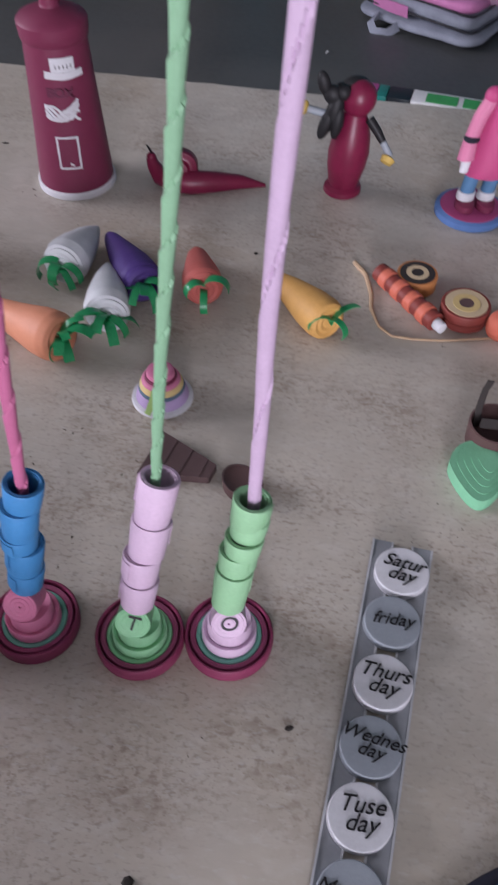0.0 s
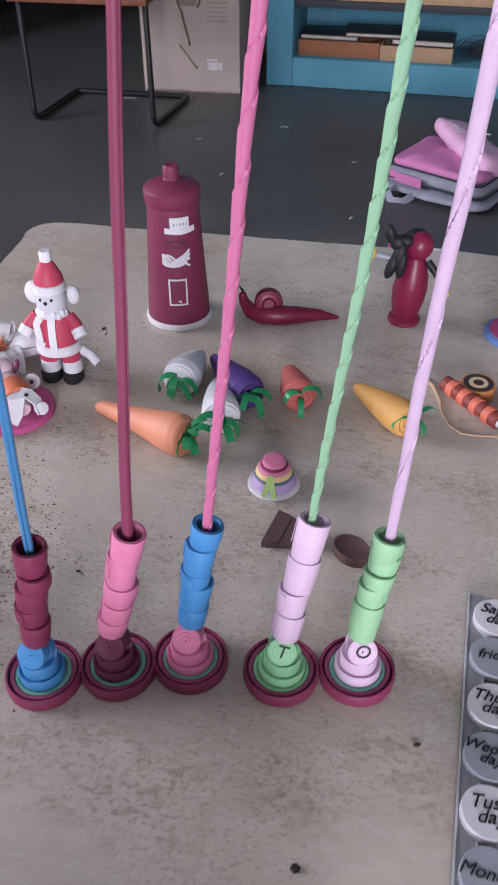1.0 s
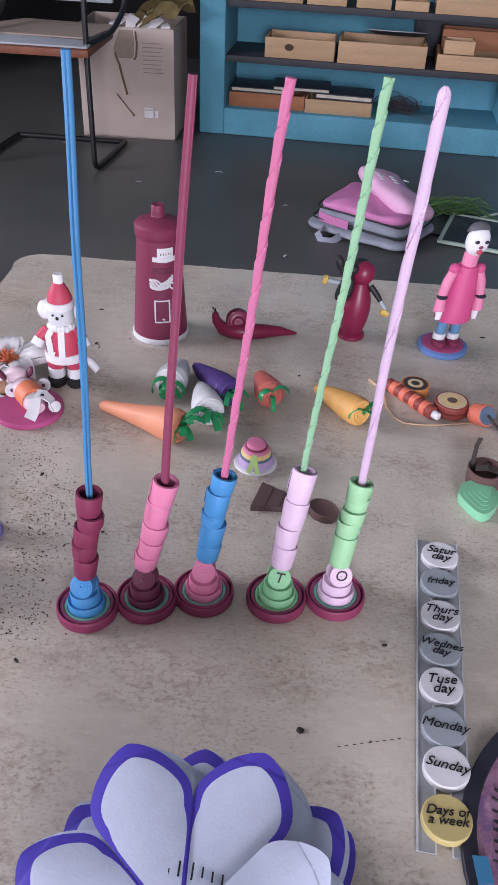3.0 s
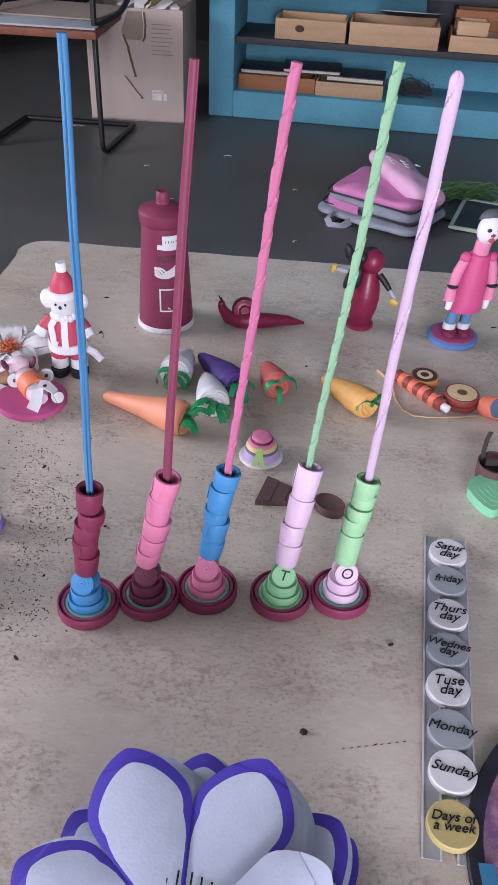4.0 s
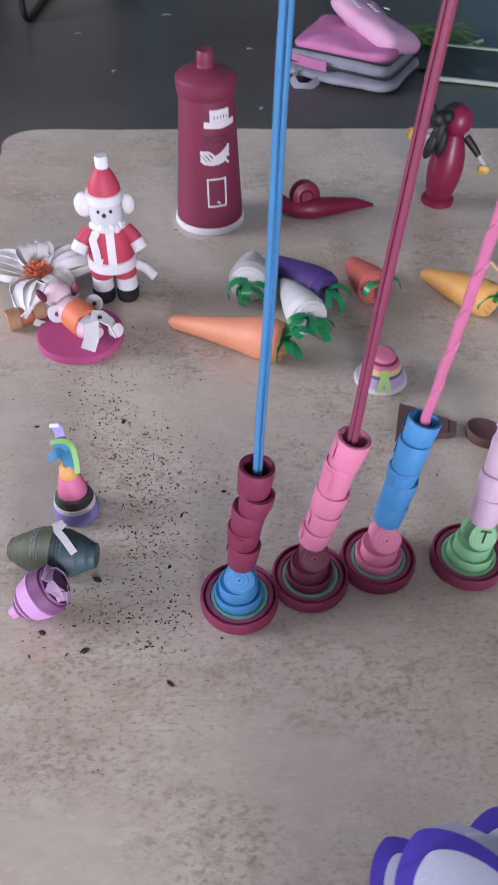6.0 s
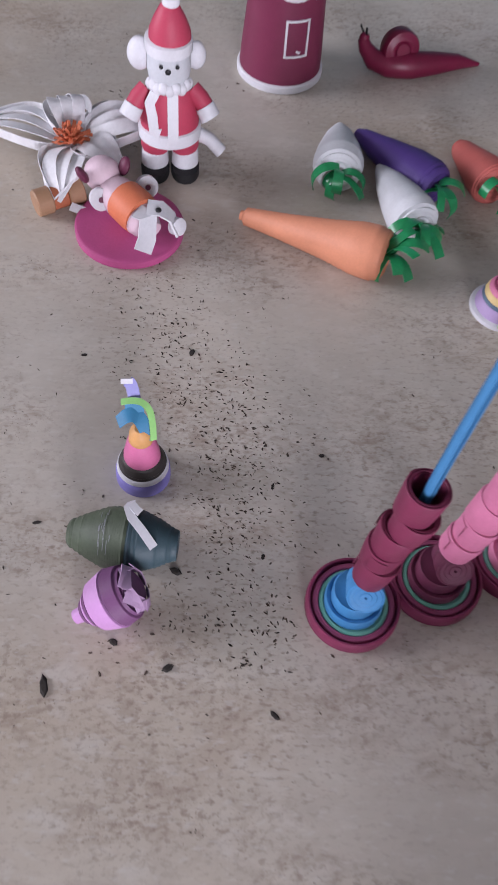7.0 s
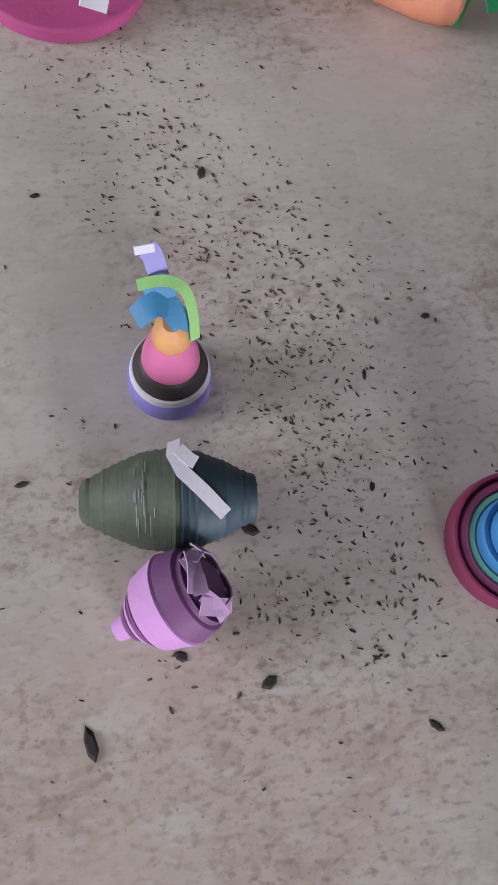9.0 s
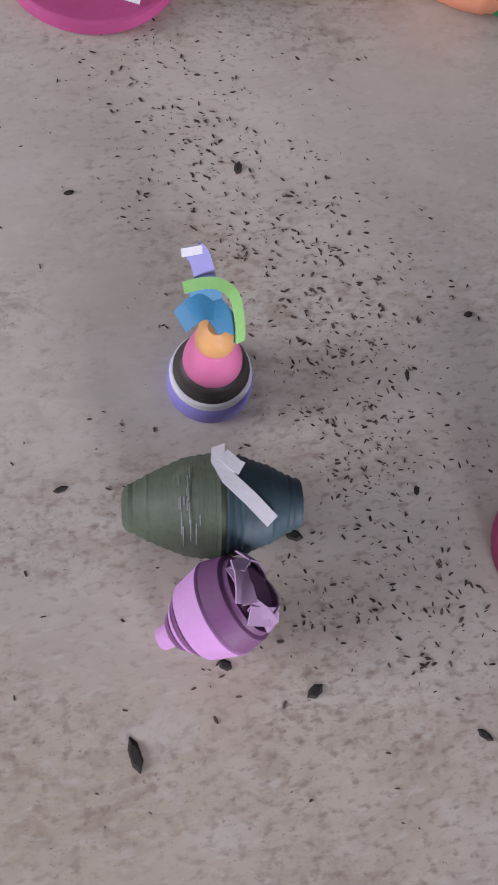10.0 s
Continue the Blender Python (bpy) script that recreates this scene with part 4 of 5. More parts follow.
vegetable("paper_carrot", (0.160, 1.050, 0.009), (0.2165, 0.986, 0.0185), [(0, 0.004), (0.05, 0.0065), (0.35, 0.0125), (0.7, 0.0175), (0.9, 0.0185), (1, 0.0165)], "yellow_carrot",
          "yellow rolled paper carrot with green bow", VG, 3, g1)

# ---- maroon snail ----
bm = blank()
tube(bm, [V(-0.034, 0.006, 0.026), V(-0.031, 0.003, 0.019), V(-0.022, -0.004, 0.0115), V(-0.008, -0.010, 0.0112), (0.012, -0.010, 0.0122), V(0.035, -0.002, 0.0105), V(0.06, 0.008, 0.0075), V(0.084, 0.016, 0.0015)],
     [0.005, 0.0066, 0.0095, 0.0112, 0.0122, 0.0105, 0.0072, 0.0018], 0, 16)
ball(bm, scaled(-0.033, 0.005, 0.027, 0.005, 0.005, 0.0048), 0, 12, 8)
tube(bm, [V(-0.034, 0.008, 0.03), V(-0.038, 0.009, 0.037)], 0.001, 1, 6)
tube(bm, [V(-0.032, 0.004, 0.03), V(-0.033, 0.002, 0.038)], 0.001, 1, 6)
pr = [(0.016, -0.0075), (0.017, -0.006), (0.017, 0.006), (0.0158, 0.008)]
for q in range(2):
    r = 0.0145 - q * 0.007
    pr += [(r, 0.0082), (r - 0.0014, 0.0092 + q * 0.001), (r - 0.0054, 0.0094 + q * 0.001)]
pr += [(0, 0.010)]
lathe(bm, pr, pose(0.0, -0.002, 0.024, 78, 0, 12), 0, 32)
single("paper_snail", bm, ["glaze_maroon", "black"], pose(0.043, 1.188, 0), "dark maroon rolled paper snail", "paper snail")

# ---- maroon doll with dark plait ----
bm = blank()
lathe(bm, [(0.0185, 0), (0.0195, 0.0015), (0.019, 0.006), (0.0145, 0.009), (0.0160, 0.013), (0.0195, 0.03), (0.0205, 0.045), (0.0185, 0.062), (0.0135, 0.078), (0.010, 0.086)], None, 0, 32)
ball(bm, scaled(0.001, -0.001, 0.0995, 0.0165, 0.0155, 0.0175), 0, 24, 14)
ball(bm, scaled(-0.003, 0.004, 0.101, 0.0165, 0.0155, 0.0168), 1, 20, 12)
ball(bm, scaled(-0.017, 0.0, 0.100, 0.010, 0.011, 0.012), 1, 16, 10)
tube(bm, [V(0.014, -0.004, 0.082), V(0.024, -0.008, 0.072), V(0.031, -0.012, 0.064)], [0.0045, 0.0042, 0.0034], 1, 12)
tube(bm, [V(0.031, -0.012, 0.064), V(0.040, -0.016, 0.053)], 0.0034, 3, 10)
lathe(bm, [(0.004, 0), (0.0075, 0.002), (0.006, 0.007), (0, 0.008)], pose(0.040, -0.016, 0.052, 140, 30, 0), 2, 12)
tube(bm, [V(-0.012, -0.004, 0.082), V(-0.030, -0.006, 0.084), V(-0.046, -0.006, 0.087)], [0.0042, 0.004, 0.0036], 3, 12)
lathe(bm, [(0.004, 0), (0.0072, 0.002), (0.006, 0.007), (0, 0.008)], pose(-0.046, -0.006, 0.087, 0, -80, 0), 2, 12)
for x, y, z, a, b_, l, ry in ((-0.020, -0.010, 0.088, 0.0085, 0.0075, 0.018, 8), (-0.0265, -0.012, 0.076, 0.0065, 0.006, 0.016, 14), (-0.0155, -0.014, 0.079, 0.006, 0.006, 0.016, 4), (-0.0235, -0.008, 0.104, 0.009, 0.0075, 0.0105, -50),
                              (-0.0335, -0.008, 0.114, 0.0062, 0.0055, 0.0125, -22), (-0.014, -0.008, 0.107, 0.0075, 0.0075, 0.0075, 0)):
    ball(bm, scaled(x, y, z, a, b_, l, 0, ry, 0), 1, 14, 10)
bm.transform(Matrix(((1, 0, 0.06, 0), (0, 1, 0, 0), (0, 0, 1, 0), (0, 0, 0, 1))))
single("maroon_doll", bm, ["glaze_maroon", "black", "gold", "grey_disc"], pose(0.206, 1.214, 0), "glossy maroon doll with black plait and yellow cuffs", "doll")

# ---- doll in a pink dress on a blue-rimmed disc ----
st = single("round_doll_stand", lathe(blank(), [(0.0335, 0), (0.0348, 0.001), (0.0348, 0.0072), (0.0335, 0.008), (0.031, 0.0082), (0.0305, 0.0086), (0, 0.0088)], None, 0, 48), "rim_blue",
            pose(0.3365, 1.198, 0), "round blue paper stand", "doll stand")
bm = blank()
lathe(bm, [(0.0302, 0.0002), (0.0298, 0.0008), (0, 0.001)], pose(0, 0, 0), 0, 44)
single("maroon_paper_round", bm, "magenta", pose(0.3365, 1.198, 0.0089), "thin maroon paper round on the doll's stand", "paper disc")
CM = ["rose", "white", "jean_blue", "maroon", "navy_paper", "hot_pink", "red", "hair_grey"]
bm = blank()
for s in (-1, 1):
    lathe(bm, [(0.0085, 0), (0.0105, 0.0015), (0.0105, 0.0075), (0.008, 0.009)], scaled(s * 0.0115, -0.006, 0, 1, 1.4, 1), 3, 20)
    lathe(bm, [(0.0095, 0.008), (0.0102, 0.009), (0.0102, 0.016), (0.0092, 0.017)], pose(s * 0.0115, 0, 0), 1, 20)
    lathe(bm, [(0.0078, 0.016), (0.0082, 0.03), (0.0078, 0.046)], pose(s * 0.0115, 0, 0), 2, 20)
    lathe(bm, [(0.0085, 0), (0.0085, 0.006)], pose(s * 0.0115, 0, 0.035), 4, 12)
    tube(bm, [V(s * 0.0195, 0, 0.112), V(s * 0.027, -0.003, 0.095), V(s * 0.031, -0.007, 0.075), V(s * 0.031, -0.011, 0.056)], [0.0075, 0.0078, 0.0075, 0.0092], 0, 16)
    tube(bm, [V(s * 0.0295, -0.011, 0.057), V(s * 0.0295, -0.013, 0.044)], [0.0058, 0.0045], 1, 12)
    ball(bm, scaled(s * 0.0315, -0.010, 0.0765, 0.0088, 0.0088, 0.003), 4, 14, 6)
    ball(bm, scaled(s * 0.0205, -0.0, 0.113, 0.0085, 0.009, 0.008), 5, 14, 8)
lathe(bm, [(0.0285, 0.040), (0.029, 0.042), (0.028, 0.05), (0.0245, 0.075), (0.0205, 0.1), (0.0165, 0.118), (0.011, 0.121)], scaled(0, 0, 0, 1, 0.85, 1), 5, 36)
lathe(bm, [(0.012, 0.118), (0.0115, 0.124), (0.0118, 0.134), (0.010, 0.137)], None, 0, 24)
ball(bm, scaled(0.001, -0.002, 0.1535, 0.0175, 0.0175, 0.0205), 1, 26, 16)
lathe(bm, [(0.0168, 0.0), (0.0160, 0.004), (0.0125, 0.009), (0.0065, 0.012), (0, 0.0130)], pose(0.001, 0.0035, 0.1645, -24, 0, 0), 7, 26)
ball(bm, scaled(0.002, -0.0205, 0.0505, 0.0034, 0.0012, 0.0034), 3, 10, 6)
for x, z, r, c in ((-0.007, 0.157, 0.003, 4), (0.008, 0.157, 0.003, 4), (0.001, 0.150, 0.003, 3), (0.001, 0.1435, 0.004, 6)):
    ball(bm, scaled(x, -0.0192, z, r * 1.2, 0.0018, r * 0.8), c, 10, 6)
bm.transform(Matrix(((0.88, 0, 0.11, 0), (0, 0.88, 0, 0), (0, 0, 1, 0), (0, 0, 0, 1))))
single("pink_dress_doll", bm, CM, pose(0.3375, 1.198, 0.0098, 0, 0, 14), "white-faced doll in a pink dress and blue trousers", "doll")

# ---- tiered paper hat ----
hat = thing("paper_hat", pose(0.0960, 0.892, 0), "tiered quilled hat in white, lilac, yellow and pink", "paper craft")
for r0, r1, z0, z1, c in ((0.0248, 0.0242, 0, 0.0035, "white"), (0.0212, 0.0188, 0.0035, 0.0125, "pale_lilac"), (0.0186, 0.0178, 0.0125, 0.0155, "slate_blue"), (0.0174, 0.0160, 0.0155, 0.0205, "yellow_band"), (0.0155, 0.0142, 0.0205, 0.0238, "rose"), (0.0128, 0.0124, 0.0238, 0.026, "maroon"), (0.0112, 0.0106, 0.026, 0.0305, "rose")):
    bm = lathe(blank(), [(r0 - 0.0005, z0), (r0, z0 + 0.0006), (r1, z1 - 0.0006), (r1 - 0.0008, z1), (r1 * 0.6, z1 + 0.0002), (0, z1 + 0.0001)], None, 0, 36)
    part("tier", bm, c, hat)
for a in (-104, -80):
    bm = ribbon(blank(), [V(math.cos(radians(-92 + (a + 92) * q)) * (0.0165 + 0.0085 * q), math.sin(radians(-92 + (a + 92) * q)) * (0.0165 + 0.0085 * q), 0.0235 - 0.0195 * q) for q in (0, 0.35, 0.7, 1.0, 1.2)][:4], V(1, 0, 0), 0.005, 0.0009)
    part("bow_tail", bm, "lime", hat)

# ---- wooden yo-yos, striped rod, string and bits ----
def yoyo(x, y, r, h, cols, label):
    ob = thing("paper_yoyo", pose(x, y, 0), label, "paper coil", "paper yo-yos")
    edges = [r, r * 0.86, r * 0.55, r * 0.3]
    part("side", lathe(blank(), [(r * 0.9, 0), (r, 0.002), (r, h * 0.45), (r * 0.9, h * 0.5), (r, h * 0.55), (r, h - 0.001), (r - 0.0006, h), (edges[1] + 0.0002, h)], None, 0, 36), cols[0], ob)
    for i in range(1, 4):
        e1 = edges[i + 1] if i < 3 else 0.0
        part("ring", lathe(blank(), [(edges[i], h - 0.003), (edges[i], h + 0.0004 * i), (e1 + 0.0001, h + 0.0004 * i), (e1 + 0.0001, h - 0.003)] if e1 else
                           [(edges[i], h - 0.004), (edges[i], h + 0.0006), (0, h + 0.0004)], None, 0, 36), cols[i], ob)


yoyo(0.2885, 1.070, 0.0185, 0.016, ("orange", "charcoal", "cream", "charcoal"), "small coiled yo-yo in orange, black and cream")
yoyo(0.332, 1.034, 0.0215, 0.0175, ("brick", "cream", "yellow_band", "brown_flat"), "coiled yo-yo in brick red and yellow")
rod = thing("striped_paper_rod", pose(0.2545, 1.074, 0.0095), "coral and brick red striped paper rod", "paper craft")
p1 = V(0.3075 - 0.2545, 1.013 - 1.074, 0)
L = p1.length
for i in range(9):
    r = 0.0096 if i % 2 else 0.0086
    part("band", lathe(blank(), [(r - 0.0012, 0), (r, 0.0006), (r, L / 9 - 0.0006), (r - 0.0012, L / 9)], None, 0, 24), "coral" if i % 2 else "brick", rod, m=along(p1 * (i / 9), p1 * ((i + 1) / 9)))
part("white_end", lathe(blank(), [(0.004, 0), (0.0055, 0.001), (0.005, 0.009), (0.003, 0.01)], None, 0, 16), "white", rod, m=along(p1, p1 * 1.2))
bm = tube(blank(), [V(0.231, 1.092, 0.0025), V(0.243, 1.076, 0.0022), V(0.250, 1.05, 0.002), V(0.2515, 1.03, 0.0018), V(0.260, 1.008, 0.0016), V(0.272, 0.9975, 0.0016), V(0.29, 0.997, 0.0016), V(0.315, 1.0, 0.0016), V(0.345, 1.008, 0.0016), V(0.362, 1.012, 0.0016)],
          [0.0024, 0.0024, 0.0022, 0.0018, 0.0012, 0.0011, 0.0010, 0.0010, 0.0010, 0.0008], 0, 8)
single("string", bm, "string", Matrix(), "pale beige string lying on the board", "string")
cyl = thing("coral_paper_roll", pose(0.3665, 1.013, 0.0135, 0, 0, 0), "short coral paper roll with a blue-grey end", "paper roll")
part("roll", lathe(blank(), [(0.012, -0.012), (0.0135, -0.011), (0.0135, 0.011), (0.012, 0.012)], pose(0, 0, 0, 62, 0, 28), 0, 28), "coral", cyl)
part("end_face", lathe(blank(), [(0.0118, 0), (0.0115, 0.0012), (0.005, 0.0010), (0, 0.0002)], pose(0, 0, 0, 62, 0, 28) @ pose(0, 0, 0.012), 0, 28), "slate_blue", cyl)
part("stalk", tube(blank(), [V(0.006, -0.010, 0.006), V(0.016, -0.028, 0.0), V(0.024, -0.042, -0.006)], 0.0018, 0, 8), "charcoal", cyl)
bm = lathe(blank(), [(0.010, -0.022), (0.0195, -0.018), (0.021, 0), (0.0195, 0.018), (0.010, 0.022)], pose(0, 0, 0, 90, 0, 20), 0, 28)
single("plum_paper_roll", bm, "glaze_maroon", pose(0.408, 0.990, 0.021), "glossy plum paper roll", "paper roll")

# ---- little brown basket and green leaf coil ----
bk = thing("paper_basket", pose(0.3545, 0.893, 0), "small brown paper basket with upright handle strips", "paper basket")
part("bowl", lathe(blank(), [(0.0185, 0), (0.0195, 0.001), (0.0205, 0.022), (0.0192, 0.0225), (0.0178, 0.004), (0, 0.0035)], None, 0, 30), "brown", bk)
part("handle_strip", ribbon(blank(), [V(-0.013, 0.006, 0.01), V(-0.0145, 0.008, 0.028), V(-0.014, 0.009, 0.046), V(-0.012, 0.009, 0.056)], V(1, 0.2, 0), 0.005, 0.0012), "charcoal", bk)
part("handle_strip", ribbon(blank(), [V(0.016, -0.002, 0.01), V(0.0175, -0.001, 0.026), V(0.020, 0.0, 0.05)], V(1, 0.3, 0), 0.0042, 0.0012), "pale_plum", bk)
part("folded_strip", ribbon(blank(), [V(-0.012, -0.002, 0.022), V(0.0, -0.006, 0.027), V(0.012, -0.004, 0.022)], V(0, 1, 0.2), 0.008, 0.001), "charcoal", bk)
lf = thing("green_leaf_coil", pose(0.3445, 0.857, 0), "mint green coiled paper leaf", "paper coil")


def drop(r, k=40):
    return [(r * math.sin(a) * (1 - 0.25 * max(0, -math.cos(a))), r * 1.15 * math.cos(a) - (0.006 * (r / 0.022) * max(0, -math.cos(a)) ** 3)) for a in (2 * math.pi * i / k for i in range(k))]


for i in range(5):
    part("coil_turn", prism(blank(), [(x + 0.0016 * i, y + 0.0014 * i) for x, y in drop(0.0222 - 0.0036 * i)], 0.0005, 0.0120 + 0.00045 * i), "aqua_leaf", lf)

# ---- brown fan and oval ----
fan = thing("brown_paper_spade", pose(0.12, 0.83, 0), "flat dark brown corrugated paper fan and oval blade", "paper craft")
a, b = V(-0.018, 0.0, 0), V(0.032, -0.010, 0)
for i in range(7):
    f0, f1 = i / 7, (i + 0.97) / 7
    w0, w1 = 0.021 - 0.0145 * f0, 0.021 - 0.0145 * f1
    q0, q1 = a.lerp(b, f0), a.lerp(b, f1)
    bm = prism(blank(), [(q0.x - w0 * 0.2, q0.y - w0), (q1.x - w1 * 0.2, q1.y - w1), (q1.x + w1 * 0.25, q1.y + w1), (q0.x + w0 * 0.25, q0.y + w0)], 0.0, 0.0068 + 0.0005 * (i % 2))
    part("fold", bm, "brown_flat", fan)
part("oval", lathe(blank(), [(1, 0), (1.02, 0.0008), (1.02, 0.009), (0.97, 0.0098), (0.9, 0.0092), (0, 0.0088)], scaled(0.0555, -0.0165, 0, 0.0165, 0.0125, 1, 0, 0, -35), 0, 36), "brown", fan)
part("rim", lathe(blank(), [(1.03, 0.0095), (1.03, 0.0104), (0.95, 0.0104), (0.95, 0.0095)], scaled(0.0555, -0.0165, 0, 0.0165, 0.0125, 1, 0, 0, -35), 0, 36, False), "brown_flat", fan)

# ---- cone with curled ribbons ----
cn = thing("ribbon_cone", pose(-0.1648, 0.7365, 0) @ Matrix.Diagonal((0.95, 0.95, 0.88, 1)), "quilled cone of lavender, white, black and pink with ribbon top", "paper craft")
TALL = scaled(0, 0, 0, 1, 1, 1.12)
part("base", lathe(blank(), [(0.0175, 0), (0.0182, 0.001), (0.018, 0.009), (0.0172, 0.0115), (0.0165, 0.012)], TALL, 0, 40), "lavender", cn)
part("white_band", lathe(blank(), [(0.0168, 0.0118), (0.0172, 0.0125), (0.0166, 0.016), (0.0158, 0.0165)], TALL, 0, 40), "white", cn)
part("black_band", lathe(blank(), [(0.0156, 0.0164), (0.0158, 0.017), (0.0150, 0.0185), (0.0152, 0.0192), (0.0138, 0.0215), (0.0139, 0.0222), (0.0124, 0.0245), (0.0112, 0.025)], TALL, 0, 40), "charcoal", cn)
part("pink_cone", lathe(blank(), [(0.0116, 0.0235), (0.0120, 0.0245), (0.0116, 0.029), (0.0086, 0.0425), (0.0078, 0.0435)], TALL, 0, 36), "bubblegum", cn)
part("amber_top", lathe(blank(), [(0.0074, 0.043), (0.0078, 0.0437), (0.0068, 0.0515), (0.0035, 0.0545), (0, 0.0545)], TALL, 0, 30), "amber", cn)
for name, col, wide, pts, w0, w1 in (
        ("blue_ribbon", "ribbon_blue", 0.0090, [(0.0060, -0.004, 0.054), (0.0045, -0.002, 0.060), (0.001, 0.002, 0.066), (-0.003, 0.006, 0.070)], (1, 0.35, 0.1), (0.9, 0.6, 0.1)),
        ("blue_ribbon", "ribbon_blue", 0.0095, [(-0.001, 0.004, 0.069), (-0.005, 0.004, 0.071), (-0.009, 0.003, 0.070), (-0.0135, 0.001, 0.066)], (0, 1, 0.5), (0.1, 1, 0.3)),
        ("blue_ribbon", "ribbon_blue", 0.0110, [(-0.003, 0.006, 0.070), (-0.004, 0.009, 0.074), (-0.0045, 0.011, 0.077)], (1, 0, 0), (1, 0, 0)),
        ("lime_ribbon", "ribbon_lime", 0.0042, [(-0.0115, 0.0085, 0.078), (-0.005, 0.0085, 0.080), (0.001, 0.0075, 0.080), (0.0058, 0.0045, 0.076), (0.0078, 0.000, 0.066), (0.0082, -0.0045, 0.055)], (0, 1, 0.2), (1, 0.7, 0.5)),
        ("lilac_ribbon", "ribbon_lilac", 0.0075, [(-0.003, 0.010, 0.074), (-0.004, 0.0125, 0.081), (-0.0055, 0.0155, 0.087), (-0.0075, 0.0165, 0.0895)], (1, 0.1, 0), (1, 0.3, 0))):
    n_ = [Vector(p) for p in pts]
    fine = []
    for q in range(len(n_) - 1):
        p0, p1, p2, p3 = n_[max(q - 1, 0)], n_[q], n_[q + 1], n_[min(q + 2, len(n_) - 1)]
        for u in (0, 0.25, 0.5, 0.75):
            fine.append(0.5 * (2 * p1 + (p2 - p0) * u + (2 * p0 - 5 * p1 + 4 * p2 - p3) * u * u + (3 * p1 - p0 - 3 * p2 + p3) * u ** 3))
    fine.append(n_[-1])
    part(name, ribbon(blank(), fine, [Vector(w0).lerp(Vector(w1), q / (len(fine) - 1)) for q in range(len(fine))], wide, 0.0006), col, cn)
part("white_tip", ribbon(blank(), [(-0.0045, 0.0165, 0.0900), (-0.0115, 0.0155, 0.0905)], V(0, 0.6, 0.8), 0.0032, 0.0012), "white", cn)

# ---- dark green melon ----
ml = thing("paper_melon", pose(-0.1722, 0.6818, 0), "olive and dark teal rolled paper melon with white strip", "paper craft")
p0, p1 = V(-0.0318, 0.0035, 0.0185), V(0.0318, -0.0032, 0.0185)
mm = along(p0, p1)
prof = [(0, 0.0072), (0.04, 0.0086), (0.18, 0.0132), (0.34, 0.0176), (0.5, 0.0190), (0.66, 0.0180), (0.82, 0.0142), (0.95, 0.0098), (1, 0.0088)]
L = (p1 - p0).length


def melon(f0, f1, grow):
    pr, n = [], 22
    for i in range(n + 1):
        f = f0 + (f1 - f0) * i / n
        r = float(np.interp(f, [a for a, _ in prof], [b for _, b in prof])) + grow
        pr.append((r + (0.00035 if i % 2 else -0.0001) + 0.0004 * noise.noise(V(i * 0.7, f0 * 9, 0)), L * f))
    return lathe(blank(), pr, None, 0, 40)


part("olive_half", melon(0, 0.55, 0.0003), "olive", ml, m=mm)
part("teal_half", melon(0.548, 1.0, 0.0), "dark_teal", ml, m=mm)
g5 = random.Random(4)
for k in range(16):
    f_, a0 = g5.gauss(0.34, 0.045), g5.uniform(50, 130)
    a1 = a0 + g5.uniform(6, 30)
    r = float(np.interp(f_, [a for a, _ in prof], [b for _, b in prof])) + 0.0009
    line = ribbon(blank(), [V(r * math.cos(radians(a0 + (a1 - a0) * q / 8)), r * math.sin(radians(a0 + (a1 - a0) * q / 8)), L * f_) for q in range(9)], V(0, 0, 1), 0.0003, 0.0001)
    part("worn_line", line, "tape_grey", ml, m=mm)
part("end_rings", lathe(blank(), [(0.0072, 0), (0.006, -0.0008), (0.0045, 0.0), (0.003, -0.0008), (0, 0)], None, 0, 24), "olive", ml, m=mm)
part("white_strip", ribbon(blank(), [(0.004, 0.019, 0.0305), (0.0025, 0.0125, 0.0365), (0.005, 0.005, 0.0378), (0.0115, -0.003, 0.0372), (0.0185, -0.011, 0.032)], V(1, 0.5, 0), 0.0052, 0.0006), "white", ml)
part("white_fold", ribbon(blank(), [(0.0045, 0.014, 0.0368), (0.008, 0.009, 0.0385), (0.010, 0.0075, 0.0385)], V(1, 0.3, 0.1), 0.0048, 0.0006), "white", ml)

# ---- lilac onion ----
on = thing("paper_onion", pose(-0.1725, 0.6445, 0), "orchid pink coiled paper onion with frayed strips", "paper craft")
p0, p1 = V(-0.0245, -0.0060, 0.0055), V(0.0085, 0.0035, 0.0265)
om = along(p0, p1)
for z0, z1, r0, r1, c in ((0, 0.007, 0.0042, 0.0048, "orchid"), (0.007, 0.0105, 0.0072, 0.0086, "plum"), (0.0105, 0.0135, 0.0098, 0.0112, "orchid"), (0.0135, 0.0165, 0.0122, 0.0136, "plum"),
                          (0.0165, 0.029, 0.0148, 0.0178, "orchid"), (0.029, 0.0375, 0.0174, 0.0160, "plum")):
    part("coil_band", lathe(blank(), [(r0 - 0.001, z0), (r0, z0 + 0.0006), (r1, z1 - 0.0006), (r1 - 0.001, z1)], None, 0, 36), c, on, m=om)
bm = blank()
lathe(bm, [(0.0145, 0.0375), (0.014, 0.0395), (0.0115, 0.039), (0.011, 0.0415), (0.0085, 0.041), (0.008, 0.0432), (0.004, 0.0428), (0, 0.043)], None, 0, 32)
part("coil_end", bm, "plum", on, m=om)
g2 = random.Random(11)
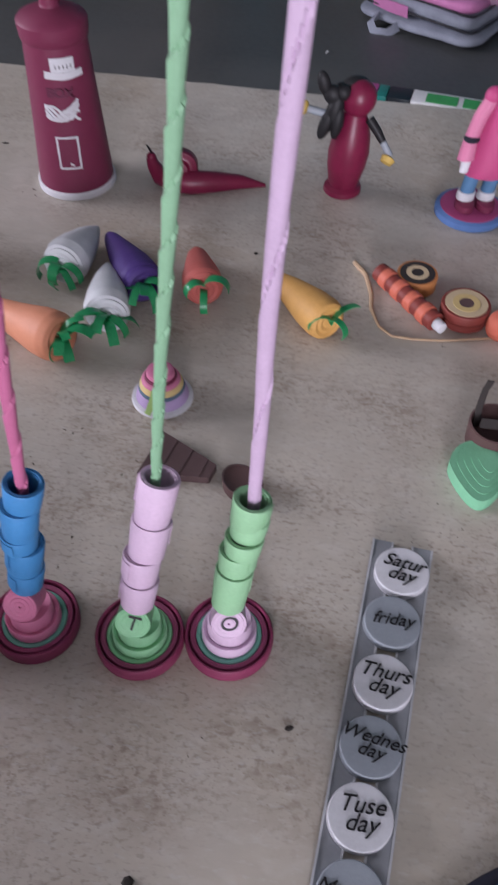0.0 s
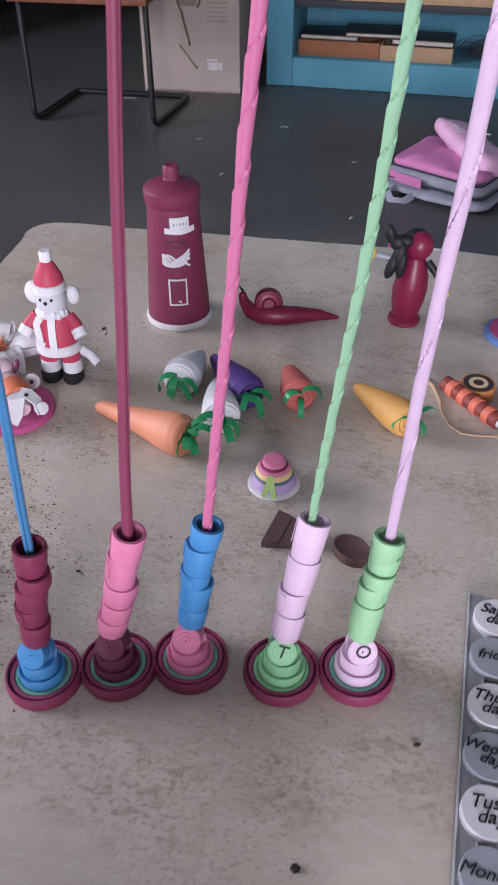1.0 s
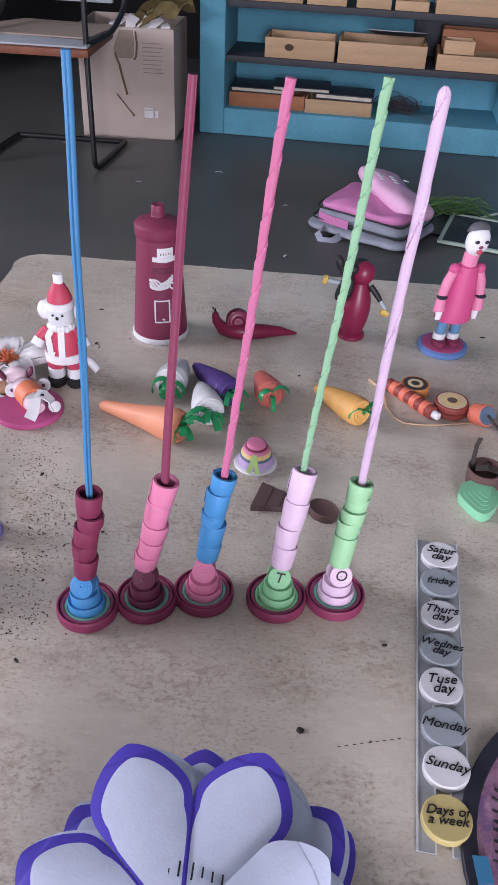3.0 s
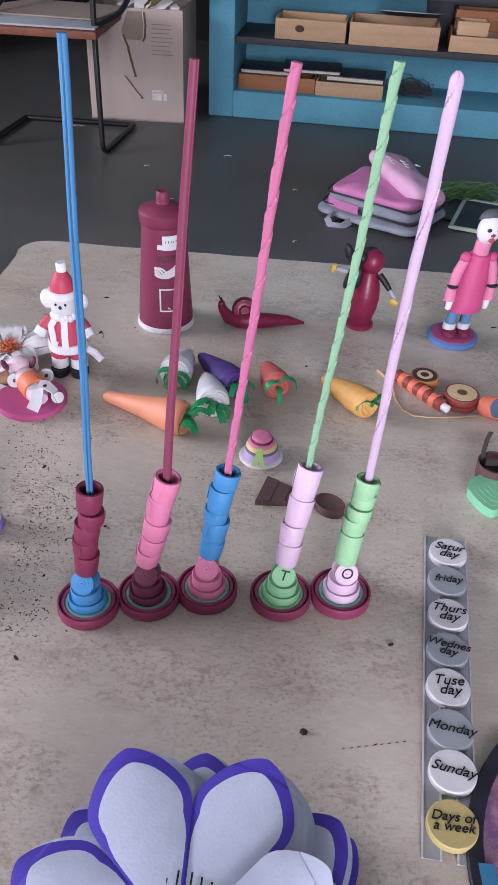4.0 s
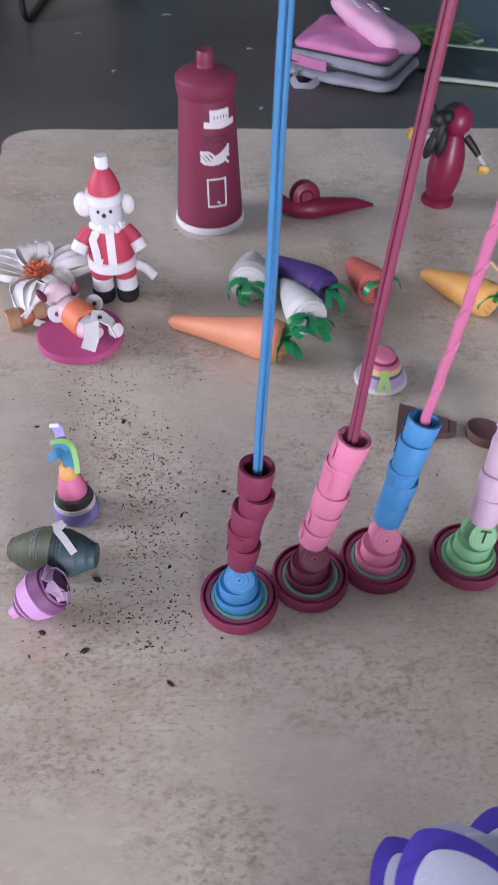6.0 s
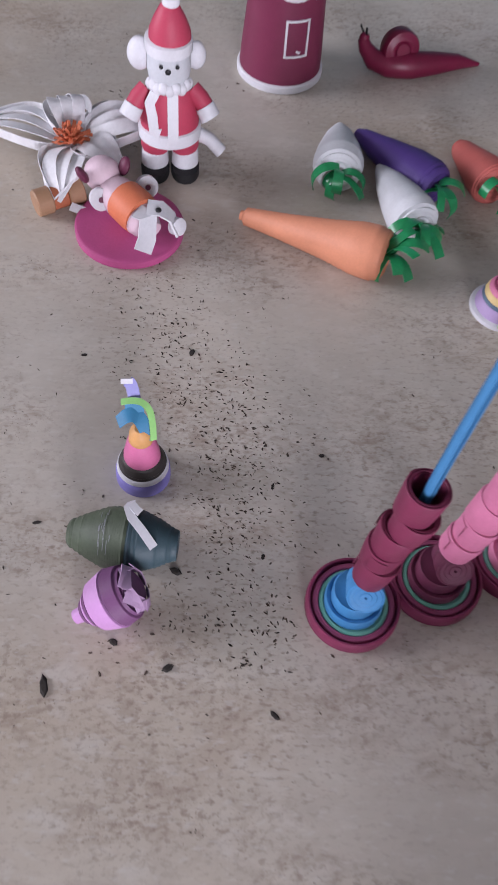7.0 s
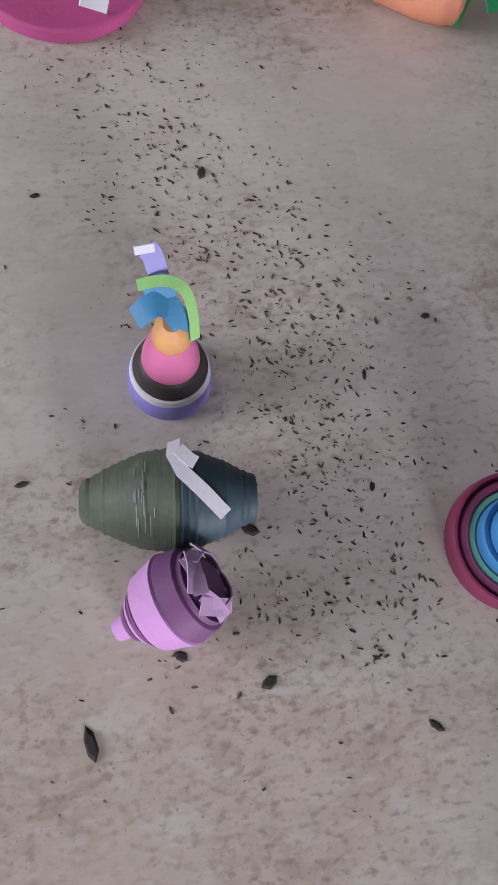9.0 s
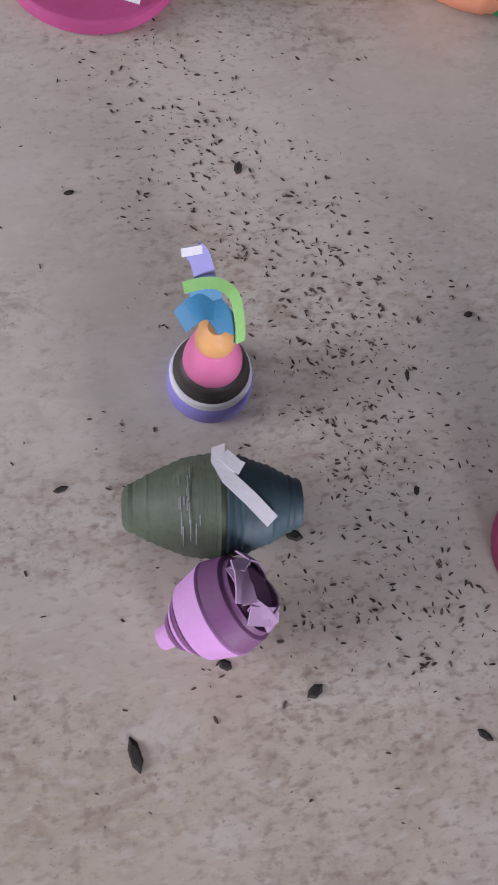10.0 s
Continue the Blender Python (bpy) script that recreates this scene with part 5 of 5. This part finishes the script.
for k in range(8):
    a = radians(k * 45 + g2.uniform(-15, 15))
    o = om @ V(0.0105 * math.cos(a), 0.0105 * math.sin(a), 0.041)
    d = (om.to_3x3() @ V(0.5 * math.cos(a), 0.5 * math.sin(a), 0.7)).normalized()
    w = om.to_3x3() @ (V(-math.sin(a), math.cos(a), 0) * g2.choice((-1, 1)) + V(-math.cos(a), -math.sin(a), 0) * g2.uniform(0.1, 0.7))
    q = [o - w * 0.004, o + d * 0.002, o + d * 0.0035 + w * 0.005, o + d * 0.0025 + w * 0.010]
    for p in q:
        p.z = max(p.z, 0.0015)
    part("frayed_strip", ribbon(blank(), q, d.cross(w) + d * g2.uniform(-0.5, 0.5), g2.uniform(0.005, 0.0075), 0.0006), "pale_plum", on)


# ---- the far side of the room ----
# torn carton
ct = thing("carton", pose(-0.79, 4.17, FLOOR, 0, 0, 2.0), "worn brown carton with torn front and papers on top", "carton")
CW, CD, CH = 0.222, 0.36, 0.49
outer = [(-CW - 0.005, 0), (CW - 0.002, 0), (CW + 0.014, CD), (-CW, CD)]
for (x0, y0), (x1, y1) in zip(outer, outer[1:] + outer[:1]):
    d = V(x1 - x0, y1 - y0, 0)
    nrm = V(-d.y, d.x, 0).normalized() * 0.006
    part("panel", prism(blank(), [(x0, y0), (x1, y1), (x1 + nrm.x, y1 + nrm.y), (x0 + nrm.x, y0 + nrm.y)], 0.001, CH), "carton", ct)
part("bottom", prism(blank(), outer, 0, 0.006), "carton", ct)
for pts, w in (([(-0.055, 0.38), (-0.045, 0.35), (-0.035, 0.33), (-0.03, 0.30), (-0.015, 0.24), (-0.005, 0.20)], 0.013), ([(-0.055, 0.20), (-0.03, 0.17), (0.0, 0.13), (0.025, 0.105)], 0.010), ([(0.045, 0.475), (0.05, 0.42), (0.045, 0.37), (0.035, 0.355)], 0.010)):
    b1 = ribbon(blank(), [V(x, -0.0035, z) for x, z in pts], V(1, 0, 0.3), w, 0.002)
    part("tear", b1, "carton_dark", ct)
    b1 = ribbon(blank(), [V(x - w * 0.6, -0.006, z + 0.004) for x, z in pts], V(1, -0.5, 0.3), w * 0.6, 0.002)
    part("torn_edge", b1, "carton_pale", ct)
b1 = blank()
prism(b1, [(-0.05, 0.36), (0.03, 0.36), (0.05, 0.42), (0.042, 0.478), (-0.03, 0.478), (-0.06, 0.40)], 0.0, 0.003, pose(0, -0.001, 0, 90, 0, 0))
part("peeled_patch", b1, "print", ct)
b1 = blank()
for x in (0.07, 0.118):
    block(b1, (x, -0.003, 0.10), (x + 0.007, -0.0005, 0.145))
block(b1, (0.07, -0.003, 0.10), (0.14, -0.0005, 0.132))
block(b1, (0.07, -0.003, 0.138), (0.125, -0.0005, 0.146))
part("sticker", b1, "white_tape", ct)
for k in range(8):
    part("printed_bar", block(blank(), (0.075, -0.002, 0.30 + k * 0.018), (0.075 + rnd.uniform(0.08, 0.1), -0.0005, 0.303 + k * 0.018)), "print", ct)
for k in range(9):
    x = -0.06 + 0.028 * k
    b1 = ribbon(blank(), [V(x, 0.02, 0.46), V(x + rnd.uniform(-0.02, 0.03), 0.03, 0.495), V(x + rnd.uniform(0, 0.05), 0.06, 0.50 + rnd.uniform(0, 0.03))], V(1, 0.2, 0.2), 0.04, 0.001)
    part("paper_sheet", b1, "white_tape", ct)
cl = blank()
bmesh.ops.create_grid(cl, x_segments=14, y_segments=10, size=0.5)
for v in cl.verts:
    x, y = v.co.x, v.co.y
    v.co = V(x * 0.34, y * 0.2, 0.05 * noise.noise(V(x * 5, y * 5, 3)) + 0.05 * math.sin(x * 3 + 1) + 0.02 * noise.noise(V(x * 14, y * 14, 1)))
bmesh.ops.solidify(cl, geom=list(cl.faces), thickness=0.004)
single("crumpled_cloth", cl, "dry_leaf", pose(-0.66, 4.30, FLOOR + 0.52, 14, -14, 12), "crumpled olive cloth on the carton", "cloth")
single("straw_bit", ribbon(blank(), [V(0, 0, 0), V(0.02, 0, 0.04), V(0.05, 0, 0.055)], V(0, 1, 0.4), 0.03, 0.002), "straw", pose(-0.73, 4.29, FLOOR + 0.5), "yellow straw scrap in the carton", "scrap")

# black cantilever chair
ch = thing("chair", pose(-0.84, 3.64, FLOOR), "black tubular steel chair with worn wooden seat", "chair")
R = 0.012


def bend(pts, r=0.04, n=6):
    """Rounds the corners of a polyline."""
    out = [Vector(pts[0])]
    for a, b, c in zip(pts, pts[1:], pts[2:]):
        a, b, c = Vector(a), Vector(b), Vector(c)
        p, q = b + (a - b).normalized() * r, b + (c - b).normalized() * r
        for i in range(n + 1):
            t = i / n
            out.append(p * (1 - t) ** 2 + b * 2 * t * (1 - t) + q * t ** 2)
    return out + [Vector(pts[-1])]


for s, nm in ((0.0, 0), (-0.52, 1)):
    pts = [(s + 0.05, 0.42, R), (s + 0.01, 0.0, R), (s - 0.005, 0.05, 0.45), (s - 0.004, 0.06, 0.70), (s + 0.08, 0.30, 0.70), (s + 0.09, 0.40, 0.74)]
    part("side_tube", tube(blank(), bend(pts, 0.05), R, 0, 12), "black_tube", ch)
    part("seat_bracket", tube(blank(), bend([(s + 0.005, 0.06, 0.50), (s + 0.07, 0.20, 0.525), (s + 0.10, 0.32, 0.60), (s + 0.105, 0.34, 0.74)], 0.05), R, 0, 12), "black_tube", ch)
part("cross_tube", tube(blank(), [V(0.05, 0.42, R), V(-0.47, 0.42, R)], R, 0, 12), "black_tube", ch)
part("seat", block(blank(), (-0.54, -0.02, 0.462), (0.02, 0.42, 0.492), None, 0, 0.006), "seat_wood", ch)
part("seat_cover", block(blank(), (-0.53, 0.0, 0.493), (0.012, 0.41, 0.502), None, 0, 0.004), "grey_cloth", ch)
bk_ = blank()
block(bk_, (-0.5, 0.40, 0.60), (0.03, 0.425, 0.95), None, 0, 0.01)
part("backrest", bk_, "grey_cloth", ch)
single("carton_sheet", prism(blank(), [(-0.36, -0.05), (0.26, -0.12), (0.34, 0.14), (-0.1, 0.2)], 0, 0.006), "print", pose(-1.12, 3.88, FLOOR + 0.506, 2, -1, 0), "grey-brown cardboard sheet lying on the chair", "cardboard")


# wooden boxes in the recess
def tray(x0, x1, z0, z1, depth, inset, mat, label, knot=False):
    """An open wooden box with its own boards, standing in the recess; x in the room's metres."""
    ob = thing("wooden_box", NM @ pose((x0 + x1) / 2 + 0.475, inset, z0), label, "box", "wooden boxes on the shelves")
    w, h, t = (x1 - x0) / 2, z1 - z0, 0.009
    part("front_board", block(blank(), (-w, 0, 0), (w, t, h), None, 0, 0.0015), mat, ob)
    part("back_board", block(blank(), (-w, depth - t, 0), (w, depth, h), None, 0, 0.0015), mat, ob)
    for s in (-1, 1):
        part("side_board", block(blank(), (s * w - (t if s > 0 else 0), t + 0.0005, 0), (s * w + (t if s < 0 else 0), depth - t - 0.0005, h), None, 0, 0.0015), mat, ob)
    part("bottom_board", block(blank(), (-w + t, t, 0.0005), (w - t, depth - t, 0.006)), mat, ob)
    if knot:
        part("knot", lathe(blank(), [(0.02, 0), (0.018, 0.0012), (0.008, 0.0006), (0, 0.0012)], scaled(-w * 0.3, 0, h * 0.55, 1, 1, 1, 90, 0, 0) @ Matrix.Diagonal((1.1, 0.75, 1, 1)), 0, 18), "knot", ob)
    return ob


# thin dark panel behind the boxes at the right of the shelf
db = thing('dark_panel', NM @ pose(0.96 + 0.475, RD - 0.02, -0.2525, 4, 0, 0), 'thin dark panel leaning at the back of the shelf', 'board')
part('panel', block(blank(), (-0.43, -0.008, 0), (0.42, 0.004, 0.19), None, 0, 0.002), 'book', db)
tray(-0.165, 0.165, -0.253, -0.165, 0.2, 0.03, "pale_wood", "pale wooden box with a dark knot", True)
tray(0.182, 0.592, -0.253, -0.158, 0.24, 0.02, "pale_wood", "wide pale wooden box", False)
tray(0.642, 0.985, -0.253, -0.186, 0.24, 0.03, "pale_wood", "low pale wooden box on the shelf", False)
tray(0.668, 0.806, -0.1855, -0.128, 0.1, 0.05, "pale_wood", "small wooden box standing on a larger one", False)
tray(0.66, 0.95, -0.1855, -0.10, 0.1, 0.17, "red_wood", "reddish wooden box behind a small one", False)
tray(-0.30, 0.0, -0.018, 0.05, 0.2, 0.03, "pale_wood", "pale wooden box on the upper shelf", False)
tray(0.02, 0.20, -0.018, 0.05, 0.2, 0.03, "pale_wood", "short pale wooden box on the upper shelf", False)
tray(0.245, 0.402, -0.018, 0.032, 0.2, 0.03, "pale_wood", "small pale wooden box on the upper shelf", False)
tray(0.42, 0.57, -0.018, 0.022, 0.2, 0.03, "pale_wood", "low orange-brown wooden box on the upper shelf", False)
tray(0.60, 0.985, -0.018, 0.075, 0.22, 0.01, "pale_wood", "large pale wooden box on the upper shelf", False)
tray(-0.335, 0.04, -0.4915, -0.425, 0.2, 0.05, "red_wood", "reddish wooden box in the lowest bay", False)
tray(0.045, 0.37, -0.4915, -0.428, 0.2, 0.035, "pale_wood", "pale wooden box in the lowest bay", False)


def book(x0, x1, z, h, depth, inset, turn, label):
    ob = thing("book", NM @ pose((x0 + x1) / 2 + 0.475, inset, z, 0, 0, turn), label, "book", "dark books on the boxes")
    w = (x1 - x0) / 2
    part("cover", block(blank(), (-w, 0, 0), (w, depth, h * 0.18), None, 0, 0.001), "book", ob)
    part("page_block", block(blank(), (-w + 0.006, 0.005, h * 0.18), (w - 0.006, depth - 0.004, h * 0.82)), "page", ob)
    part("cover", block(blank(), (-w, 0, h * 0.82), (w, depth, h), None, 0, 0.001), "book", ob)


book(-0.33, -0.06, -0.4245, 0.022, 0.18, 0.06, 0, "thick dark book lying on a box")
book(-0.12, 0.16, -0.402, 0.018, 0.18, 0.05, 2, "dark book lying on another book")
book(0.09, 0.37, -0.4275, 0.026, 0.18, 0.05, -2, "dark ledger lying on a pale box")
plate = thing("metal_tray", NM @ pose(0.45 + 0.475, 0.15, -0.1400, -9, 0, 0), "grey metal tray resting on a wooden box", "tray")
part("dish", lathe(blank(), [(0.10, 0), (0.105, 0.001), (0.145, 0.016), (0.147, 0.016), (0.108, -0.001), (0, -0.0012)], None, 0, 36, False), "book", plate)
part("rim", lathe(blank(), [(0.143, 0.015), (0.149, 0.015), (0.149, 0.0185), (0.143, 0.0185), (0.143, 0.015)], None, 0, 36, False), "tape_grey", plate)
wr = blank()
g3 = random.Random(5)
for k in range(34):
    a0, r = g3.uniform(0, 6.28), g3.uniform(0.03, 0.1)
    cx, cz = g3.uniform(-0.05, 0.05), g3.uniform(0.005, 0.03)
    tilt = g3.uniform(-0.5, 0.5)
    tube(wr, [V(cx + r * math.cos(a0 + q * 0.5), 0.6 * r * math.sin(a0 + q * 0.5), max(0.003, cz + tilt * r * math.sin(a0 + q * 0.5) + 0.03 * abs(math.sin(q)))) for q in range(7)], 0.0017, 0, 5)
tagged(single("wire_tangle", wr, "wire", NM @ pose(0.5 + 0.475, 0.17, -0.4915), "dark tangled wire heap on the lowest shelf", "wire heap"), kind="stuff")

# pink school bag lying on the floor
bag = thing("school_bag", pose(0.365, 3.20, FLOOR, 0, 0, -30), "pink and grey school bag lying on the floor", "school bag")


def cushion(w, d, h, z, wob, seed, top=0.7, e=0.32):
    bm = blank()
    nu, nv = 40, 12
    rings = []
    for j in range(nv + 1):
        v = -1 + 2 * j / nv
        ring = []
        s = (1 - abs(v) ** 3) ** 0.5 if abs(v) < 1 else 0.0
        s = max(s, 0.55 if j == 0 else 0.02)
        for i in range(nu):
            a = 2 * math.pi * i / nu
            ca, sa = math.cos(a), math.sin(a)
            x, y = math.copysign(abs(ca) ** e, ca) * w * s, math.copysign(abs(sa) ** e, sa) * d * s
            zz = z + h * (v + 1) / 2
            nn = noise.noise(V(x * 9 + seed, y * 9, zz * 9))
            ring.append(bm.verts.new(V(x * (1 + 0.1 * nn), y * (1 + 0.1 * nn), zz + wob * nn * (j / nv))))
        rings.append(ring)
    for a, b in zip(rings, rings[1:]):
        for i in range(nu):
            f = bm.faces.new((a[i], a[(i + 1) % nu], b[(i + 1) % nu], b[i]))
            f.smooth = True
    bm.faces.new(rings[0][::-1])
    bm.faces.new(rings[-1])
    return bm


part("back_panel", cushion(0.205, 0.165, 0.05, 0.0, 0.004, 1), "bag_grey", bag)
part("body", cushion(0.19, 0.152, 0.08, 0.030, 0.012, 2), "bag_grey", bag)
part("front_cover", cushion(0.178, 0.142, 0.055, 0.08, 0.035, 3), "bag_pink", bag, "pink front cover")
fp = cushion(0.165, 0.078, 0.085, 0.0, 0.035, 4)
part("front_pocket", fp, "bag_light", bag, "pale pink puffed pocket", pose(0.035, 0.05, 0.105, -14, 12, -26))
for z, r in ((0.058, 0.0035), (0.098, 0.003)):
    zp = blank()
    k = 60
    sc = 0.197 if z < 0.07 else 0.186
    pts = []
    for i in range(k + 1):
        a = 2 * math.pi * i / k
        ca, sa = math.cos(a), math.sin(a)
        pts.append(V(math.copysign(abs(ca) ** 0.32, ca) * sc, math.copysign(abs(sa) ** 0.32, sa) * sc * 0.8, z + 0.004 * math.sin(3 * a)))
    tube(zp, pts, r, 0, 6)
    part("zip", zp, "bag_dark", bag)
for k, s in enumerate((-0.12,)):
    part("strap", ribbon(blank(), [V(s, -0.155, 0.03), V(s - 0.01, -0.19, 0.018), V(s + 0.02, -0.215, 0.004), V(s + 0.06, -0.20, 0.004), V(s + 0.075, -0.165, 0.02)], V(0.2, 0.6, 0.6), 0.028, 0.004), "bag_grey", bag)
part("side_patch", ribbon(blank(), [V(-0.15, -0.155, 0.07), V(-0.09, -0.165, 0.068), V(-0.02, -0.163, 0.066)], V(0, -0.2, 1), 0.035, 0.003), "bag_pink", bag)
for k in range(7):
    part("white_patch", lathe(blank(), [(0.012, 0), (0.011, 0.002), (0, 0.0025)], None, 0, 12), "white_plastic", bag, m=pose(-0.02 + 0.018 * k, 0.03 - 0.02 * (k % 3) + 0.004 * k, 0.212 - 0.002 * k, -12, 8, 0))

# writing slate with a pale frame
sl = thing("writing_slate", pose(0.81, 3.23, FLOOR + 0.004, 0, 0, -16), "black writing slate with pale green plastic frame", "slate")
part("board", block(blank(), (-0.15, -0.145, 0.001), (0.15, 0.145, 0.007)), "slate", sl)
for lo, hi in (((-0.165, -0.16, 0), (0.165, -0.145, 0.012)), ((-0.165, 0.145, 0), (0.165, 0.16, 0.012)), ((-0.165, -0.1448, 0), (-0.15, 0.1448, 0.012)), ((0.15, -0.1448, 0), (0.165, 0.1448, 0.012))):
    part("frame_bar", block(blank(), lo, hi, None, 0, 0.003), "slate_frame", sl)
gb = blank()
for k in range(70):
    x, y = g3.uniform(-0.11, 0.11), g3.uniform(-0.05, 0.05)
    a = g3.uniform(-0.5, 0.9)
    L = g3.uniform(0.04, 0.1)
    d = V(math.cos(a), math.sin(a), 0)
    z = g3.uniform(0.004, 0.05)
    ribbon(gb, [V(x, y, z) - d * L, V(x, y, z + 0.015), V(x, y, max(0.003, z - 0.01)) + d * L], V(-d.y, d.x, g3.uniform(-0.4, 0.4)), 0.008, 0.001)
tagged(single("green_strip_heap", gb, "grass", pose(0.70, 3.46, FLOOR), "heap of green plastic strips on the floor", "plastic strips"), kind="stuff")
single("white_rod", tube(blank(), [V(-0.02, -0.01, 0.006), V(0.08, 0.06, 0.01)], 0.006, 0, 8), "slate_frame", pose(0.80, 3.40, FLOOR), "pale plastic rod beside green strips", "rod")
single("pencil", tube(blank(), [V(-0.05, 0.02, 0.0045), V(0.05, -0.02, 0.0045)], 0.0045, 0, 6), "dark_plastic", pose(0.62, 3.2, FLOOR), "dark pencil lying on the floor", "pencil")

# long pencil case close behind the table
pc = thing("pencil_case", pose(0.347, 2.655, FLOOR, 0, 0, -7), "long pencil case in pink, black, white and green", "pencil case")
for x0, x1, c in ((-0.172, -0.135, "pink_plastic"), (-0.134, -0.105, "teal_plastic"), (-0.104, -0.04, "dark_plastic"), (-0.039, 0.19, "white_plastic")):
    part("segment", block(blank(), (x0, -0.035, 0), (x1, 0.035, 0.018), None, 0, 0.005), c, pc)
for x0, x1 in ((-0.0, 0.085), (0.10, 0.175)):
    part("green_label", block(blank(), (x0, -0.028, 0.0181), (x1, 0.022, 0.0192)), "green_plastic", pc)
# blue notebooks on the floor
for i, (c, l) in enumerate((("navy", "navy blue notebook lying on the floor"), ("book", "dark notebook on top of another notebook"))):
    nb = thing("notebook", pose(-0.93, 2.22, FLOOR + 0.013 * i, 0, 0, 12 + 9 * i), l, "notebook", "floor notebooks")
    part("cover", block(blank(), (-0.11, -0.14, 0), (0.11, 0.14, 0.003)), c, nb)
    part("page_block", block(blank(), (-0.107, -0.137, 0.003), (0.108, 0.137, 0.0098)), "page", nb)
    part("cover", block(blank(), (-0.11, -0.14, 0.0098), (0.11, 0.14, 0.0128)), c, nb)

# scraps on the floor
sc = blank()
for x, y, a, L in ((-0.30, 3.75, 0.1, 0.018), (0.02, 3.40, 0.2, 0.01), (-0.62, 3.55, 0.3, 0.012), (-0.45, 3.2, 0.9, 0.012), (-1.05, 4.02, 0.1, 0.03), (0.05, 2.9, 1.0, 0.01)):
    ribbon(sc, [V(x - L * math.cos(a), y - L * math.sin(a), FLOOR + 0.002), V(x, y, FLOOR + 0.006), V(x + L * math.cos(a), y + L * math.sin(a), FLOOR + 0.002)], V(-math.sin(a), math.cos(a), 0.2), 0.006, 0.001)
tagged(mesh_ob("floor_scraps", sc, "litter"), "small white paper scraps on the floor", "scraps", kind="stuff")

# ---- droppings and dirt on the board ----
g4 = random.Random(21)
sp_ = blank()


def grain(x, y, L, w, a, idx=0):
    ca, sa = math.cos(a), math.sin(a)
    h = w * 0.55
    ring = [(-1, 0), (-0.5, 0.9), (0.35, 1), (1, 0.15), (0.55, -0.9), (-0.4, -1)]
    lo = [sp_.verts.new(V(x + (u * L * ca - v * w * sa) * (1 + g4.uniform(-0.15, 0.15)), y + (u * L * sa + v * w * ca), 0.0002)) for u, v in ring]
    hi = [sp_.verts.new(V(x + (u * L * ca - v * w * sa) * 0.6, y + (u * L * sa + v * w * ca) * 0.6, h + 0.0002)) for u, v in ring]
    for k in range(6):
        sp_.faces.new((lo[k], lo[(k + 1) % 6], hi[(k + 1) % 6], hi[k])).material_index = idx
    sp_.faces.new(hi).material_index = idx


def scatter(n, cx, cy, sx, sy, lo, hi):
    """Grains in small clumps round a middle."""
    while n > 0:
        mx, my = g4.gauss(cx, sx), g4.gauss(cy, sy)
        clump = g4.choice((1, 1, 1, 2, 3, 5))
        for _ in range(clump):
            n -= 1
            x, y = mx + g4.gauss(0, 0.0055), my + g4.gauss(0, 0.0055)
            if not (TX0 + 0.01 < x < TX1 - 0.02 and TY0 + 0.02 < y < TY1 - 0.02):
                continue
            L = lo + (hi - lo) * g4.random() ** 1.7
            grain(x, y, L, L * g4.uniform(0.2, 0.42), g4.gauss(-0.7, 0.8))


scatter(310, -0.113, 0.765, 0.022, 0.040, 0.0005, 0.0017)
scatter(340, -0.150, 0.85, 0.030, 0.040, 0.0005, 0.0017)
scatter(280, -0.098, 0.70, 0.020, 0.038, 0.0005, 0.0017)
scatter(190, -0.115, 0.645, 0.034, 0.026, 0.0005, 0.0017)
scatter(330, -0.16, 0.75, 0.09, 0.10, 0.0004, 0.0015)
scatter(50, -0.16, 1.08, 0.05, 0.08, 0.0006, 0.0025)
scatter(110, 0.2, 0.75, 0.3, 0.3, 0.0004, 0.0014)
for x, y, L, w, a in ((-0.2107, 0.601, 0.0068, 0.0024, 1.75), (-0.1435, 0.612, 0.0036, 0.0022, 0.5), (-0.1414, 0.6703, 0.004, 0.0022, -0.5), (-0.1372, 0.837, 0.0034, 0.0018, 1.2), (-0.1747, 0.6263, 0.003, 0.0018, -0.7),
                      (-0.0837, 0.5869, 0.0036, 0.0014, -0.8), (-0.0889, 0.6812, 0.0022, 0.0012, 1.4), (-0.2122, 0.8309, 0.0026, 0.0012, 0.2), (-0.0489, 0.7549, 0.0022, 0.0014, 0.2), (-0.0819, 0.7303, 0.003, 0.0009, 1.4),
                      (-0.2277, 0.7002, 0.003, 0.0012, 0.2), (0.1632, 0.5487, 0.0034, 0.0032, 0.3), (-0.1671, 1.2308, 0.004, 0.0015, 0.1), (-0.15, 1.13, 0.004, 0.0016, 1.2), (0.40, 1.24, 0.005, 0.0016, 0.2),
                      (0.22, 0.545, 0.002, 0.0006, 0.6), (0.235, 0.645, 0.003, 0.0016, 0.4), (0.137, 1.09, 0.0022, 0.0016, 0.4), (-0.04, 1.04, 0.002, 0.0016, 0.4)):
    grain(x, y, L, w, a, 1)
for k in range(9):
    grain(0.195 + 0.006 * k, 0.538 + 0.0016 * k, 0.0018, 0.0004, 0.3)
tagged(mesh_ob("dirt_specks", sp_, ["speck", "flake"]), "scattered black droppings and dirt on the board", "dirt", kind="stuff")
